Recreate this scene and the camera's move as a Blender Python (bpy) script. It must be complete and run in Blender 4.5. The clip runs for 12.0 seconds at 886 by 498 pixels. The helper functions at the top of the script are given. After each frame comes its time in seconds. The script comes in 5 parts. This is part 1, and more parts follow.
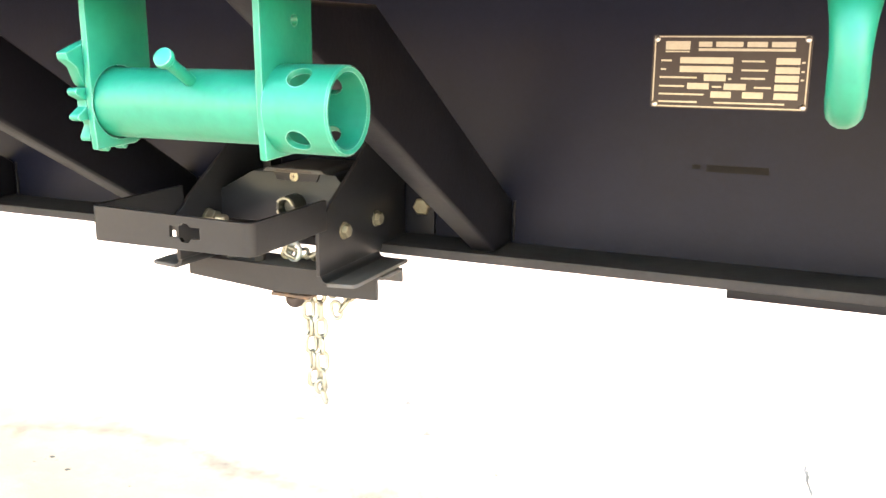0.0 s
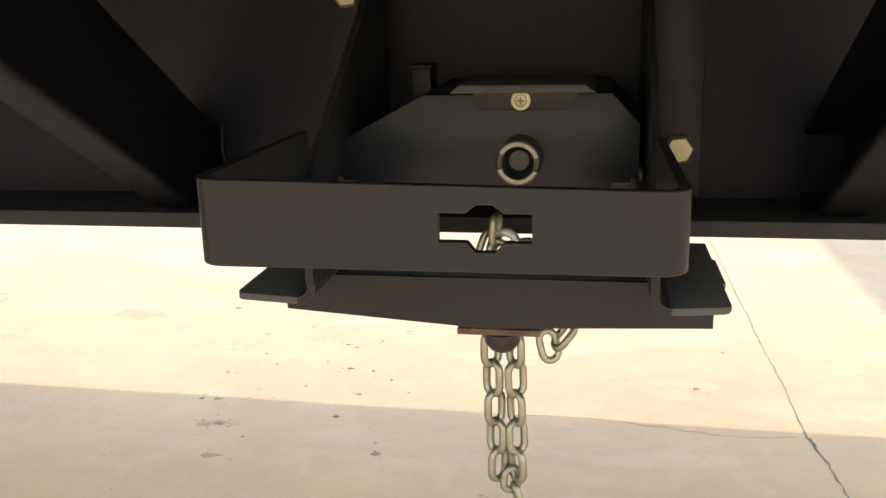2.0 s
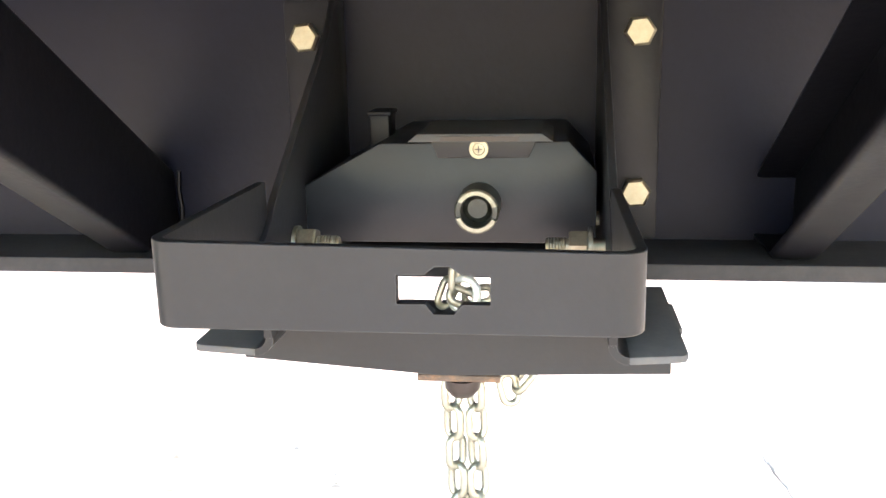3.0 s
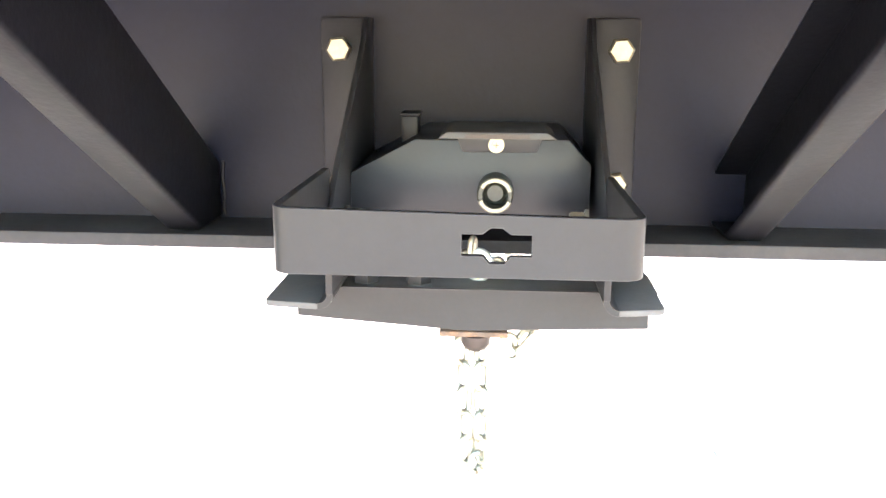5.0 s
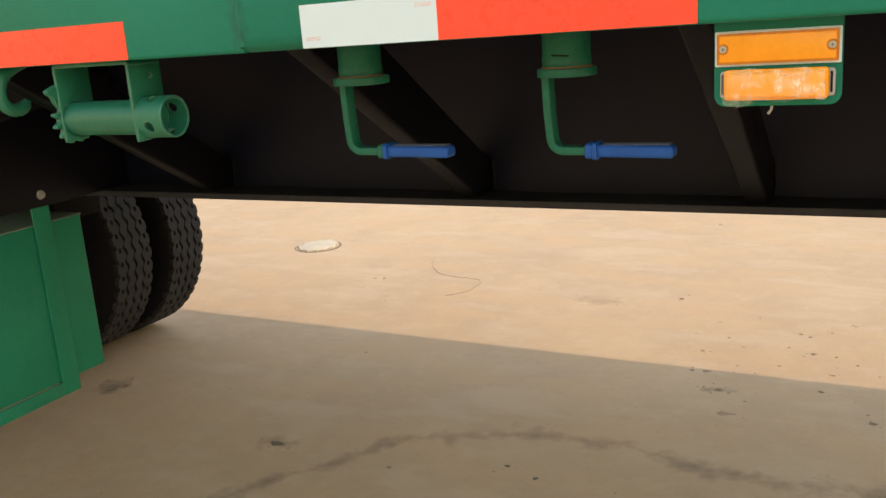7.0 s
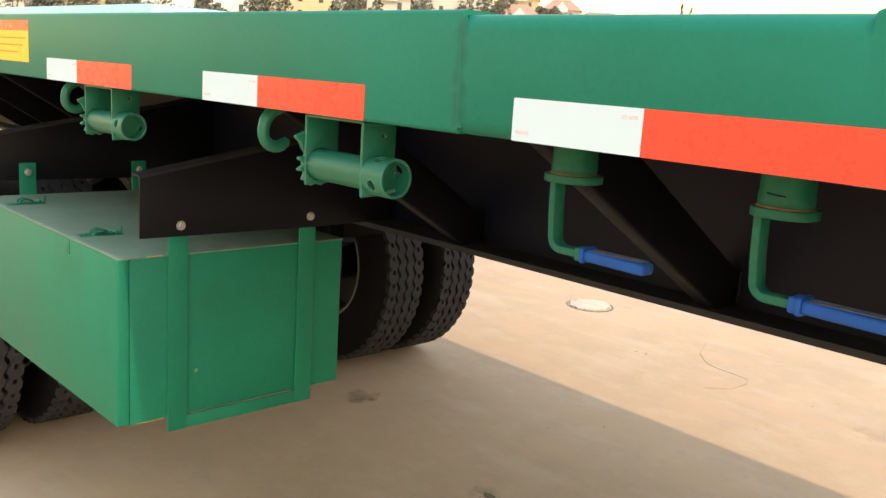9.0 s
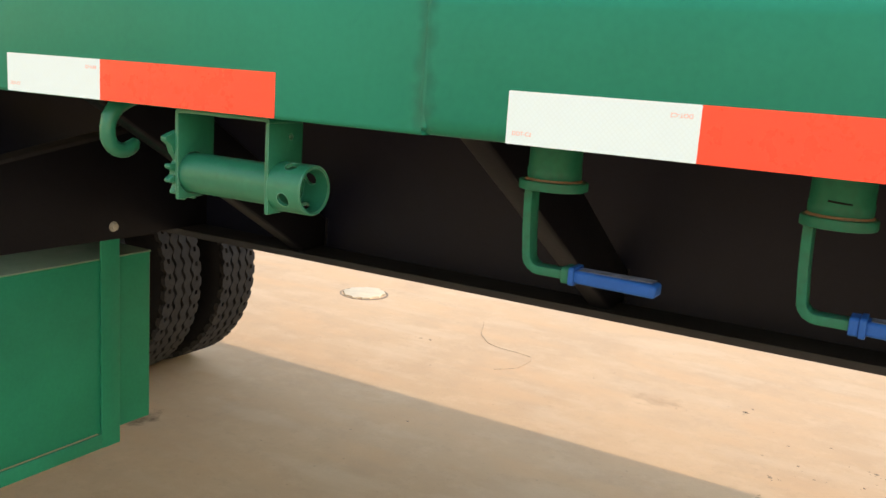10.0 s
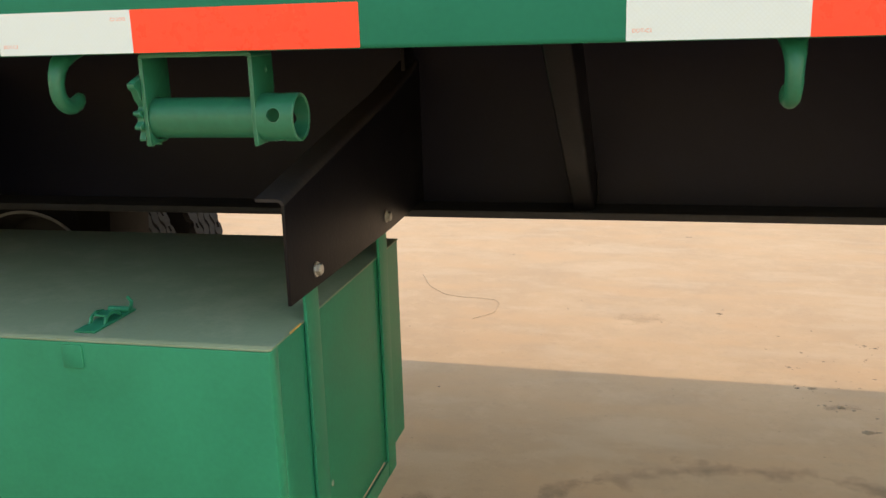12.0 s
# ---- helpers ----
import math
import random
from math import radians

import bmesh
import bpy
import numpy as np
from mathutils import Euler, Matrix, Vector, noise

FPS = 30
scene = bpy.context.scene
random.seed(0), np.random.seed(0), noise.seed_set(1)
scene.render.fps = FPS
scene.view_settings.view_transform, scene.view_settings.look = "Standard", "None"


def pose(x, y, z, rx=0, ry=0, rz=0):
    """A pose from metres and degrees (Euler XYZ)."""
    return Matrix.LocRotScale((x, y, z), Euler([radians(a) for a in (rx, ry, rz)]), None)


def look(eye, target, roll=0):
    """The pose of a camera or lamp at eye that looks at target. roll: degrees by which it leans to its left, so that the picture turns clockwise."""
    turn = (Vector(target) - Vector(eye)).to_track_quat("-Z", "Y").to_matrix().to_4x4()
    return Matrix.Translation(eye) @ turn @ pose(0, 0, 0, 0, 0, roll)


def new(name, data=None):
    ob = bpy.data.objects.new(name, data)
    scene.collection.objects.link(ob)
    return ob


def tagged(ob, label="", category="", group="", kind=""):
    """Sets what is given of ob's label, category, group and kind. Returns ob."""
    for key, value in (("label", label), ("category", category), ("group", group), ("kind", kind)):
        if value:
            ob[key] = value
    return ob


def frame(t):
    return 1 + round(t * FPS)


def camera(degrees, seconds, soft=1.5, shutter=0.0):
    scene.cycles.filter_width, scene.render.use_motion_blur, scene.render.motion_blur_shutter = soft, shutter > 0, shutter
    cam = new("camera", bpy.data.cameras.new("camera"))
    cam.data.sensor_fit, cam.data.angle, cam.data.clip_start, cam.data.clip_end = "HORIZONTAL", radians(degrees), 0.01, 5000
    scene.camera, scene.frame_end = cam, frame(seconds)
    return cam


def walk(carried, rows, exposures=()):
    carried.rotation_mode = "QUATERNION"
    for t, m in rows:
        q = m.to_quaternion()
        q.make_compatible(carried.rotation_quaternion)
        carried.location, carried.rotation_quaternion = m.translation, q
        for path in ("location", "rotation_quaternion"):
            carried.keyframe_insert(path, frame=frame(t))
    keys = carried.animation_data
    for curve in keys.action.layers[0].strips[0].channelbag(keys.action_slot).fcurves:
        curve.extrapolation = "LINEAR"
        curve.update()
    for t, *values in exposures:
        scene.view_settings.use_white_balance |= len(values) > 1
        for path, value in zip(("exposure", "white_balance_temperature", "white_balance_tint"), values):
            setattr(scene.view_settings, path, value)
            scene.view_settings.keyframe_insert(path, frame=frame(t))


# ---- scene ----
cam = camera(52.4, 12.0)
PATH = [
    (0, (2.456, -0.46, 1.435), (1.677, 1.325, 0.979), 0.2),
    (0.2, (2.376, -0.426, 1.406), (1.639, 1.367, 0.915), -1.2),
    (0.4, (2.298, -0.38, 1.379), (1.571, 1.415, 0.88), -2.5),
    (0.5, (2.249, -0.35, 1.367), (1.562, 1.462, 0.873), -3.5),
    (0.7, (2.165, -0.301, 1.361), (1.515, 1.54, 0.926), -5.4),
    (0.8, (2.113, -0.267, 1.344), (1.491, 1.583, 0.906), -4.9),
    (1, (2.037, -0.209, 1.324), (1.487, 1.667, 0.9), -3.6),
    (1.2, (1.969, -0.148, 1.317), (1.485, 1.738, 0.857), -5.2),
    (1.5, (1.862, -0.083, 1.317), (1.458, 1.808, 0.806), -4.3),
    (1.8, (1.812, -0.038, 1.311), (1.447, 1.856, 0.783), -2.5),
    (2, (1.798, -0.027, 1.31), (1.467, 1.874, 0.783), -1.4),
    (2.2, (1.791, -0.017, 1.311), (1.489, 1.884, 0.768), -0.3),
    (2.5, (1.792, -0.019, 1.321), (1.52, 1.894, 0.803), -0.3),
    (2.8, (1.797, -0.022, 1.328), (1.529, 1.901, 0.848), -1.3),
    (3, (1.799, -0.022, 1.328), (1.553, 1.904, 0.848), -1.2),
    (3.2, (1.792, -0.017, 1.318), (1.574, 1.916, 0.85), -0.9),
    (4.8, (1.751, -0.098, 1.33), (1.665, 1.84, 0.843), 0.0),
    (5, (1.749, -0.179, 1.341), (1.621, 1.76, 0.868), 0.3),
    (5.2, (1.733, -0.294, 1.354), (1.55, 1.63, 0.84), 0.4),
    (5.5, (1.697, -0.472, 1.399), (1.381, 1.384, 0.722), 0.4),
    (5.8, (1.624, -0.645, 1.456), (1.182, 1.182, 0.772), 0.7),
    (6, (1.547, -0.741, 1.479), (1.047, 1.07, 0.795), 2.1),
    (6.2, (1.466, -0.854, 1.501), (0.832, 0.96, 0.946), 0.0),
    (6.5, (1.342, -0.933, 1.517), (0.619, 0.838, 0.932), -0.9),
    (6.8, (1.234, -0.93, 1.498), (0.423, 0.814, 0.948), -1.3),
    (7, (1.19, -0.903, 1.484), (0.298, 0.819, 0.997), -4.2),
    (7.2, (1.155, -0.885, 1.483), (0.253, 0.841, 1.026), -5.2),
    (8.8, (1.304, -0.773, 1.539), (-0.103, 0.599, 1.165), 2.7),
    (9, (1.273, -0.778, 1.537), (-0.151, 0.573, 1.155), 3.7),
    (9.2, (1.228, -0.776, 1.536), (-0.197, 0.571, 1.143), 3.0),
    (9.5, (1.13, -0.777, 1.538), (-0.106, 0.74, 1.126), 1.6),
    (9.7, (1.055, -0.787, 1.544), (-0.059, 0.832, 1.172), 2.1),
    (10, (0.926, -0.768, 1.527), (-0.031, 0.946, 1.143), 3.9),
    (10.2, (0.834, -0.739, 1.521), (-0.062, 1.012, 1.158), 3.4),
    (10.5, (0.686, -0.725, 1.519), (-0.126, 1.073, 1.188), 0.8),
    (10.8, (0.498, -0.77, 1.496), (-0.202, 1.075, 1.172), 1.4),
    (11, (0.379, -0.808, 1.503), (-0.259, 1.038, 1.074), -2.4),
    (11.2, (0.282, -0.846, 1.504), (-0.343, 0.997, 1.042), -2.9),
    (11.5, (0.127, -0.886, 1.494), (-0.402, 0.98, 1.005), -0.9),
    (11.6, (0.075, -0.896, 1.49), (-0.419, 0.976, 0.99), -1.7),
    (11.8, (-0.031, -0.937, 1.492), (-0.514, 0.935, 0.981), -4.8),
    (12, (-0.157, -0.975, 1.489), (-0.593, 0.916, 1.003), -1.7),
]

EXPOSURES = [(t, stops + 1.42, kelvin, tint) for t, stops, kelvin, tint in (
    (0.0, 2.25, 6300, 20), (0.2, 1.68, 6700, 20), (0.4, 1.36, 7100, 20), (0.5, 1.06, 6950, 18), (0.8, 0.50, 6800, 14), (1.0, 0.36, 7000, 14), (1.2, 0.1, 7700, 16), (1.6, 0.05, 7900, 18), (1.8, 0.28, 7400, 19),
    (2.0, 0.52, 6900, 19), (2.5, 1.08, 6200, 22), (3.0, 2.35, 5750, 20), (4.8, 3.2, 5700, 20), (5.2, 3.1, 5700, 20), (5.5, 1.4, 6150, 19), (5.8, 0.9, 7250, 22), (6.0, 0.36, 7400, 21), (6.2, 0.1, 7850, 20),
    (6.5, -0.18, 7900, 20), (7.2, -0.42, 7950, 20), (8.8, 0.0, 7650, 21), (9.0, -0.08, 7650, 21), (9.5, -0.1, 7700, 20), (10.5, -0.15, 7850, 21), (10.8, 0.68, 6900, 19), (10.9, 0.75, 6900, 18),
    (11.2, 0.5, 7150, 18), (11.5, 0.16, 7600, 20), (11.6, -0.02, 7750, 21), (11.8, -0.1, 7850, 21), (12.0, -0.4, 8100, 21))]
walk(cam, [(t, look(eye, target, roll)) for t, eye, target, roll in PATH], EXPOSURES)

# ---- light: a high sun a little in front of the trailer's near side, and open sky ----
SUN_FROM = Vector((0.85, -0.122, 1.0)).normalized()
world = bpy.data.worlds.new("sky")
scene.world = world
world.use_nodes = True
wn = world.node_tree
sky = wn.nodes.new("ShaderNodeTexSky")
sky.sky_type, sky.sun_disc = "NISHITA", False
sky.sun_elevation = math.asin(SUN_FROM.z)
sky.sun_rotation = math.atan2(SUN_FROM.x, SUN_FROM.y)
sky.dust_density, sky.air_density = 0.4, 2.5
wn.nodes["Background"].inputs["Strength"].default_value = 0.15
wn.links.new(sky.outputs[0], wn.nodes["Background"].inputs["Color"])
sun = new("sun", bpy.data.lights.new("sun", "SUN"))
sun.data.energy, sun.data.angle, sun.data.color = 0.90, radians(0.7), (1.0, 0.90, 0.72)
sun.matrix_world = look(SUN_FROM * 20, (0, 0, 0))


# ---- materials ----
def material(name, base, rough=0.5, metal=0.0, vary=0.15, scale=6.0, bump=0.0, fine=220.0, dirt=None, dirt_amount=0.0, spec=0.5, coat=0.0):
    """Base colour with variation at two scales, roughness variation, fine relief and, if wanted, dust in patches."""
    m = bpy.data.materials.new(name)
    m.use_nodes = True
    nt = m.node_tree
    n, l = nt.nodes, nt.links
    b = n["Principled BSDF"]
    b.inputs["Metallic"].default_value = metal
    b.inputs["Specular IOR Level"].default_value = spec
    b.inputs["Coat Weight"].default_value = coat
    tc = n.new("ShaderNodeTexCoord")
    big = n.new("ShaderNodeTexNoise")
    big.inputs["Scale"].default_value, big.inputs["Detail"].default_value, big.inputs["Roughness"].default_value = scale, 6.0, 0.65
    small = n.new("ShaderNodeTexNoise")
    small.inputs["Scale"].default_value, small.inputs["Detail"].default_value = fine, 3.0
    l.new(tc.outputs["Object"], big.inputs["Vector"])
    l.new(tc.outputs["Object"], small.inputs["Vector"])
    mix = n.new("ShaderNodeMix")
    mix.data_type = "RGBA"
    mix.inputs["A"].default_value = (*[c * (1 - vary) for c in base], 1)
    mix.inputs["B"].default_value = (*[min(1, c * (1 + vary)) for c in base], 1)
    add = n.new("ShaderNodeMath")
    add.operation = "MULTIPLY_ADD"
    add.inputs[1].default_value, add.inputs[2].default_value = 0.35, -0.17
    l.new(small.outputs["Fac"], add.inputs[0])
    both = n.new("ShaderNodeMath")
    both.operation, both.use_clamp = "ADD", True
    l.new(big.outputs["Fac"], both.inputs[0])
    l.new(add.outputs[0], both.inputs[1])
    ramp = n.new("ShaderNodeMapRange")
    ramp.inputs["From Min"].default_value, ramp.inputs["From Max"].default_value = 0.3, 0.7
    l.new(both.outputs[0], ramp.inputs["Value"])
    l.new(ramp.outputs[0], mix.inputs["Factor"])
    colour = mix.outputs["Result"]
    if dirt:
        spots = n.new("ShaderNodeTexNoise")
        spots.inputs["Scale"].default_value, spots.inputs["Detail"].default_value, spots.inputs["Roughness"].default_value = scale * 2.3, 9.0, 0.72
        l.new(tc.outputs["Object"], spots.inputs["Vector"])
        cut = n.new("ShaderNodeMapRange")
        cut.inputs["From Min"].default_value, cut.inputs["From Max"].default_value, cut.inputs["To Max"].default_value = 0.48, 0.75, dirt_amount
        l.new(spots.outputs["Fac"], cut.inputs["Value"])
        over = n.new("ShaderNodeMix")
        over.data_type = "RGBA"
        over.inputs["B"].default_value = (*dirt, 1)
        l.new(cut.outputs[0], over.inputs["Factor"])
        l.new(colour, over.inputs["A"])
        colour = over.outputs["Result"]
    l.new(colour, b.inputs["Base Color"])
    rr = n.new("ShaderNodeMapRange")
    rr.inputs["To Min"].default_value, rr.inputs["To Max"].default_value = max(0.02, rough - 0.1), min(1, rough + 0.12)
    l.new(big.outputs["Fac"], rr.inputs["Value"])
    l.new(rr.outputs[0], b.inputs["Roughness"])
    if bump:
        bp = n.new("ShaderNodeBump")
        bp.inputs["Strength"].default_value, bp.inputs["Distance"].default_value = 0.6, bump
        l.new(small.outputs["Fac"], bp.inputs["Height"])
        l.new(bp.outputs[0], b.inputs["Normal"])
    return m


def worn_edges(m, colour, amount, radius=0.0015):
    """Paint rubbed thin along sharp edges, unevenly: where the rounded-off normal leaves the true one."""
    n, l = m.node_tree.nodes, m.node_tree.links
    base = n["Principled BSDF"].inputs["Base Color"]
    soft, geo, dot = n.new("ShaderNodeBevel"), n.new("ShaderNodeNewGeometry"), n.new("ShaderNodeVectorMath")
    soft.samples = 4
    soft.inputs["Radius"].default_value = radius
    dot.operation = "DOT_PRODUCT"
    l.new(soft.outputs[0], dot.inputs[0])
    l.new(geo.outputs["Normal"], dot.inputs[1])
    tc, no = n.new("ShaderNodeTexCoord"), n.new("ShaderNodeTexNoise")
    no.inputs["Scale"].default_value, no.inputs["Detail"].default_value = 45.0, 4.0
    l.new(tc.outputs["Object"], no.inputs["Vector"])
    edge, patch, both, mix = n.new("ShaderNodeMapRange"), n.new("ShaderNodeMapRange"), n.new("ShaderNodeMath"), n.new("ShaderNodeMix")
    for node, a, c, lo, hi in ((edge, 0.985, 0.86, 0.0, amount), (patch, 0.36, 0.58, 0.15, 1.0)):
        for key, value in (("From Min", a), ("From Max", c), ("To Min", lo), ("To Max", hi)):
            node.inputs[key].default_value = value
    l.new(dot.outputs["Value"], edge.inputs["Value"])
    l.new(no.outputs["Fac"], patch.inputs["Value"])
    both.operation = "MULTIPLY"
    l.new(edge.outputs[0], both.inputs[0])
    l.new(patch.outputs[0], both.inputs[1])
    mix.data_type = "RGBA"
    mix.inputs["B"].default_value = (*colour, 1)
    l.new(both.outputs[0], mix.inputs["Factor"])
    l.new(base.links[0].from_socket, mix.inputs["A"])
    l.new(mix.outputs["Result"], base)


GREEN = material("green_paint", (0.0022, 0.166, 0.116), 0.38, 0, 0.10, 3, 0.0001, 120, (0.012, 0.20, 0.138), 0.15, spec=0.10)
GREEN_BOX = material("tool_box_green_paint", (0.0006, 0.176, 0.108), 0.42, 0, 0.12, 5, 0.0002, 120, (0.006, 0.19, 0.12), 0.18, spec=0.17)
# twist lock green: darkened for the shade under the rail, with grime patches over it
GREEN_SHADE_GRIME = material("shaded_grimy_green_paint", (0.003, 0.113, 0.072), 0.5, 0, 0.2, 14, 0.0006, 160, (0.030, 0.070, 0.052), 0.5, spec=0.2)
GREEN_WINCH = material("dull_green_winch_paint", (0.003, 0.130, 0.080), 0.42, 0, 0.14, 12, 0.0004, 150, (0.030, 0.165, 0.122), 0.14, spec=0.38)
PRIMER = material("yellowed_chipped_edge", (0.55, 0.36, 0.10), 0.7, 0, 0.3, 60)
GREEN_DUSTY = material("dusty_green_paint", (0.125, 0.205, 0.155), 0.8, 0, 0.08, 4, 0.0003, 160, (0.26, 0.31, 0.26), 0.45)
BLACK = material("black_chassis_paint", (0.0038, 0.0043, 0.0072), 0.42, 0, 0.22, 4, 0.0004, 140, (0.016, 0.017, 0.023), 0.18, spec=0.15)
# the beam web's black is tinted blue to carry the sky's sheen
WEB_BLACK = material("sky_sheen_black_paint", (0.0036, 0.0051, 0.0145), 0.45, 0, 0.22, 4, 0.0004, 140, (0.014, 0.0165, 0.029), 0.18, spec=0.15)
BLACK_BRACKET = material("black_bracket_paint", (0.0072, 0.0088, 0.0150), 0.44, 0, 0.2, 9, 0.0004, 170, (0.026, 0.028, 0.034), 0.18, spec=0.22)
BLACK_DUSTY = material("dusty_black_paint", (0.017, 0.018, 0.023), 0.65, 0, 0.25, 5, 0.0005, 140, (0.048, 0.047, 0.048), 0.45, spec=0.25)
# chassis black taken darker, so shade is in the colour of the spring hangers
SHADED_BLACK = material("shade_darkened_black_paint", (0.0022, 0.0022, 0.0028), 0.6, 0, 0.3, 12, 0.0006, 120, (0.006, 0.006, 0.006), 0.3, spec=0.06)
STEEL_DUSTY = material("dusty_grey_paint", (0.050, 0.053, 0.060), 0.75, 0, 0.12, 9, 0.0003, 200, (0.10, 0.10, 0.102), 0.4)
DARK_STEEL = material("dark_grey_paint", (0.0088, 0.0104, 0.0140), 0.42, 0, 0.12, 9, 0.0002, 200, (0.034, 0.035, 0.038), 0.12, spec=0.28)
GRIP = material("blue_vinyl", (0.006, 0.072, 0.300), 0.5, 0, 0.12, 30, 0.0003, 300, spec=0.2)
GRIP_DUST = material("grey_blue_dust", (0.10, 0.115, 0.17), 0.9, 0, 0.3, 80, 0.0004, 300)
RED_TAPE = material("red_reflective_tape", (0.90, 0.056, 0.030), 0.28, 0, 0.03, 20, 0.0001, 500)
WHITE_TAPE = material("white_reflective_tape", (0.56, 0.70, 0.79), 0.6, 0, 0.01, 25, 0.0, 500, spec=0.3)
tape_nodes, tape_links = WHITE_TAPE.node_tree.nodes, WHITE_TAPE.node_tree.links
tape_base = tape_nodes["Principled BSDF"].inputs["Base Color"]
cells, turned, coords = tape_nodes.new("ShaderNodeTexVoronoi"), tape_nodes.new("ShaderNodeMapping"), tape_nodes.new("ShaderNodeTexCoord")
cells.feature = "DISTANCE_TO_EDGE"
cells.inputs["Scale"].default_value, cells.inputs["Randomness"].default_value = 260.0, 0.0
turned.inputs["Rotation"].default_value = (0, radians(45), 0)
seams, wall_mix = tape_nodes.new("ShaderNodeMapRange"), tape_nodes.new("ShaderNodeMix")
seams.inputs["From Max"].default_value, seams.inputs["To Min"].default_value, seams.inputs["To Max"].default_value = 0.16, 0.15, 0.0
wall_mix.data_type = "RGBA"
wall_mix.inputs["B"].default_value = (0.42, 0.52, 0.55, 1)
tape_links.new(coords.outputs["Object"], turned.inputs["Vector"])
tape_links.new(turned.outputs[0], cells.inputs["Vector"])
tape_links.new(cells.outputs["Distance"], seams.inputs["Value"])
tape_links.new(seams.outputs[0], wall_mix.inputs["Factor"])
tape_links.new(tape_base.links[0].from_socket, wall_mix.inputs["A"])
tape_links.new(wall_mix.outputs["Result"], tape_base)
INK = material("red_ink", (0.76, 0.33, 0.30), 0.5, 0, 0.05)
AMBER_DARK = material("dark_amber_plastic", (0.55, 0.16, 0.008), 0.25, 0, 0.1, 40)
AMBER = material("amber_plastic", (0.95, 0.34, 0.012), 0.22, 0, 0.08, 40, 0.0002, 400)
ZINC_DULL = material("dulled_zinc_plating", (0.24, 0.235, 0.185), 0.45, 0.8, 0.2, 60, 0.0002, 400, (0.16, 0.15, 0.11), 0.4)
ZINC = material("yellow_zinc_plating", (0.30, 0.285, 0.215), 0.42, 0.85, 0.18, 60, 0.0002, 400, (0.30, 0.22, 0.12), 0.3)
ZINC_PALE = material("pale_zinc_plating", (0.42, 0.43, 0.42), 0.42, 0.7, 0.15, 60, 0.0002, 400, (0.20, 0.18, 0.15), 0.3)
# cover grey: dust, and a lighter base for the light its upturned face catches
COVER_GREY = material("dusty_lightened_slate_paint", (0.024, 0.027, 0.032), 0.6, 0, 0.15, 12, 0.0003, 200, (0.05, 0.052, 0.055), 0.35)
CHAIN = material("galvanised_chain_steel", (0.275, 0.28, 0.245), 0.42, 0.75, 0.15, 50, 0.0003, 300, (0.25, 0.21, 0.15), 0.3)
PALE_LINK = material("pale_new_galvanising", (0.46, 0.52, 0.55), 0.4, 0.35, 0.08, 60)
SOCKET = material("dark_olive_zinc", (0.030, 0.032, 0.025), 0.4, 0.2, 0.2, 60, 0.0002, 300, (0.08, 0.075, 0.055), 0.35)
STEEL = material("bright_steel", (0.65, 0.64, 0.62), 0.32, 1.0, 0.12, 40)
RUSTY = material("rusty_steel", (0.075, 0.055, 0.045), 0.7, 0.3, 0.35, 60, 0.0005, 250, (0.25, 0.14, 0.07), 0.6)
RUBBER = material("tyre_rubber", (0.0062, 0.0066, 0.0095), 0.75, 0, 0.25, 18, 0.0006, 160, (0.018, 0.018, 0.021), 0.3, spec=0.12)
TREAD = material("dusty_tread_rubber", (0.030, 0.031, 0.037), 0.85, 0, 0.25, 18, 0.0008, 160, (0.070, 0.068, 0.07), 0.4, spec=0.2)
RIM_PAINT = material("dark_rim_paint", (0.03, 0.03, 0.032), 0.5, 0.0, 0.2, 20)
RIM_EDGE = material("worn_bright_rim_edge", (0.23, 0.25, 0.28), 0.45, 0.3, 0.15, 20)
CREAM = material("cream_print", (0.40, 0.385, 0.31), 0.45, 0.2, 0.10, 60)
SHADOW_INK = material("flat_black_overpaint", (0.0048, 0.0048, 0.0055), 0.8, 0, 0.2, 60, spec=0.2)
PLATE = material("black_anodised_plate", (0.025, 0.02, 0.02), 0.4, 0.3, 0.15, 60)
OCHRE = material("ochre_print", (0.50, 0.22, 0.02), 0.5, 0, 0.1, 40)
YELLOW = material("yellow_sticker", (0.82, 0.50, 0.02), 0.4, 0, 0.05, 20)
GREY_PLASTIC = material("grey_plastic", (0.35, 0.35, 0.34), 0.5, 0, 0.1, 40)
DECKING = material("worn_deck_boards", (0.20, 0.15, 0.10), 0.8, 0, 0.3, 3, 0.002, 60)
RUST = material("rust_stain", (0.17, 0.10, 0.06), 0.85, 0, 0.3, 30, 0.0005, 200)
WIRE = material("dull_brown_wire", (0.46, 0.35, 0.25), 0.85, 0.0, 0.3, 40)
CRACK = material("crack_dark_fill", (0.20, 0.157, 0.122), 0.95, 0, 0.3, 30)
PALE_COVER = material("pale_mortar_cover", (0.57, 0.48, 0.37), 0.85, 0, 0.12, 12, 0.002, 120)
SKY_BLUE = material("pale_blue_paint", (0.33, 0.58, 0.66), 0.45, 0, 0.08, 2)
CREAM_WALL = material("cream_render_wall", (0.60, 0.555, 0.48), 0.9, 0, 0.08, 0.5)
YELLOW_WALL = material("pale_yellow_render_wall", (0.66, 0.50, 0.30), 0.9, 0, 0.08, 0.5)
WHITE_WALL = material("white_render_wall", (0.75, 0.73, 0.68), 0.9, 0, 0.06, 0.5)
ROOF = material("orange_roof_tile", (0.50, 0.25, 0.18), 0.8, 0, 0.2, 1.5)
GLASS_DARK = material("dark_window_glass", (0.05, 0.06, 0.07), 0.1, 0, 0.1, 1)
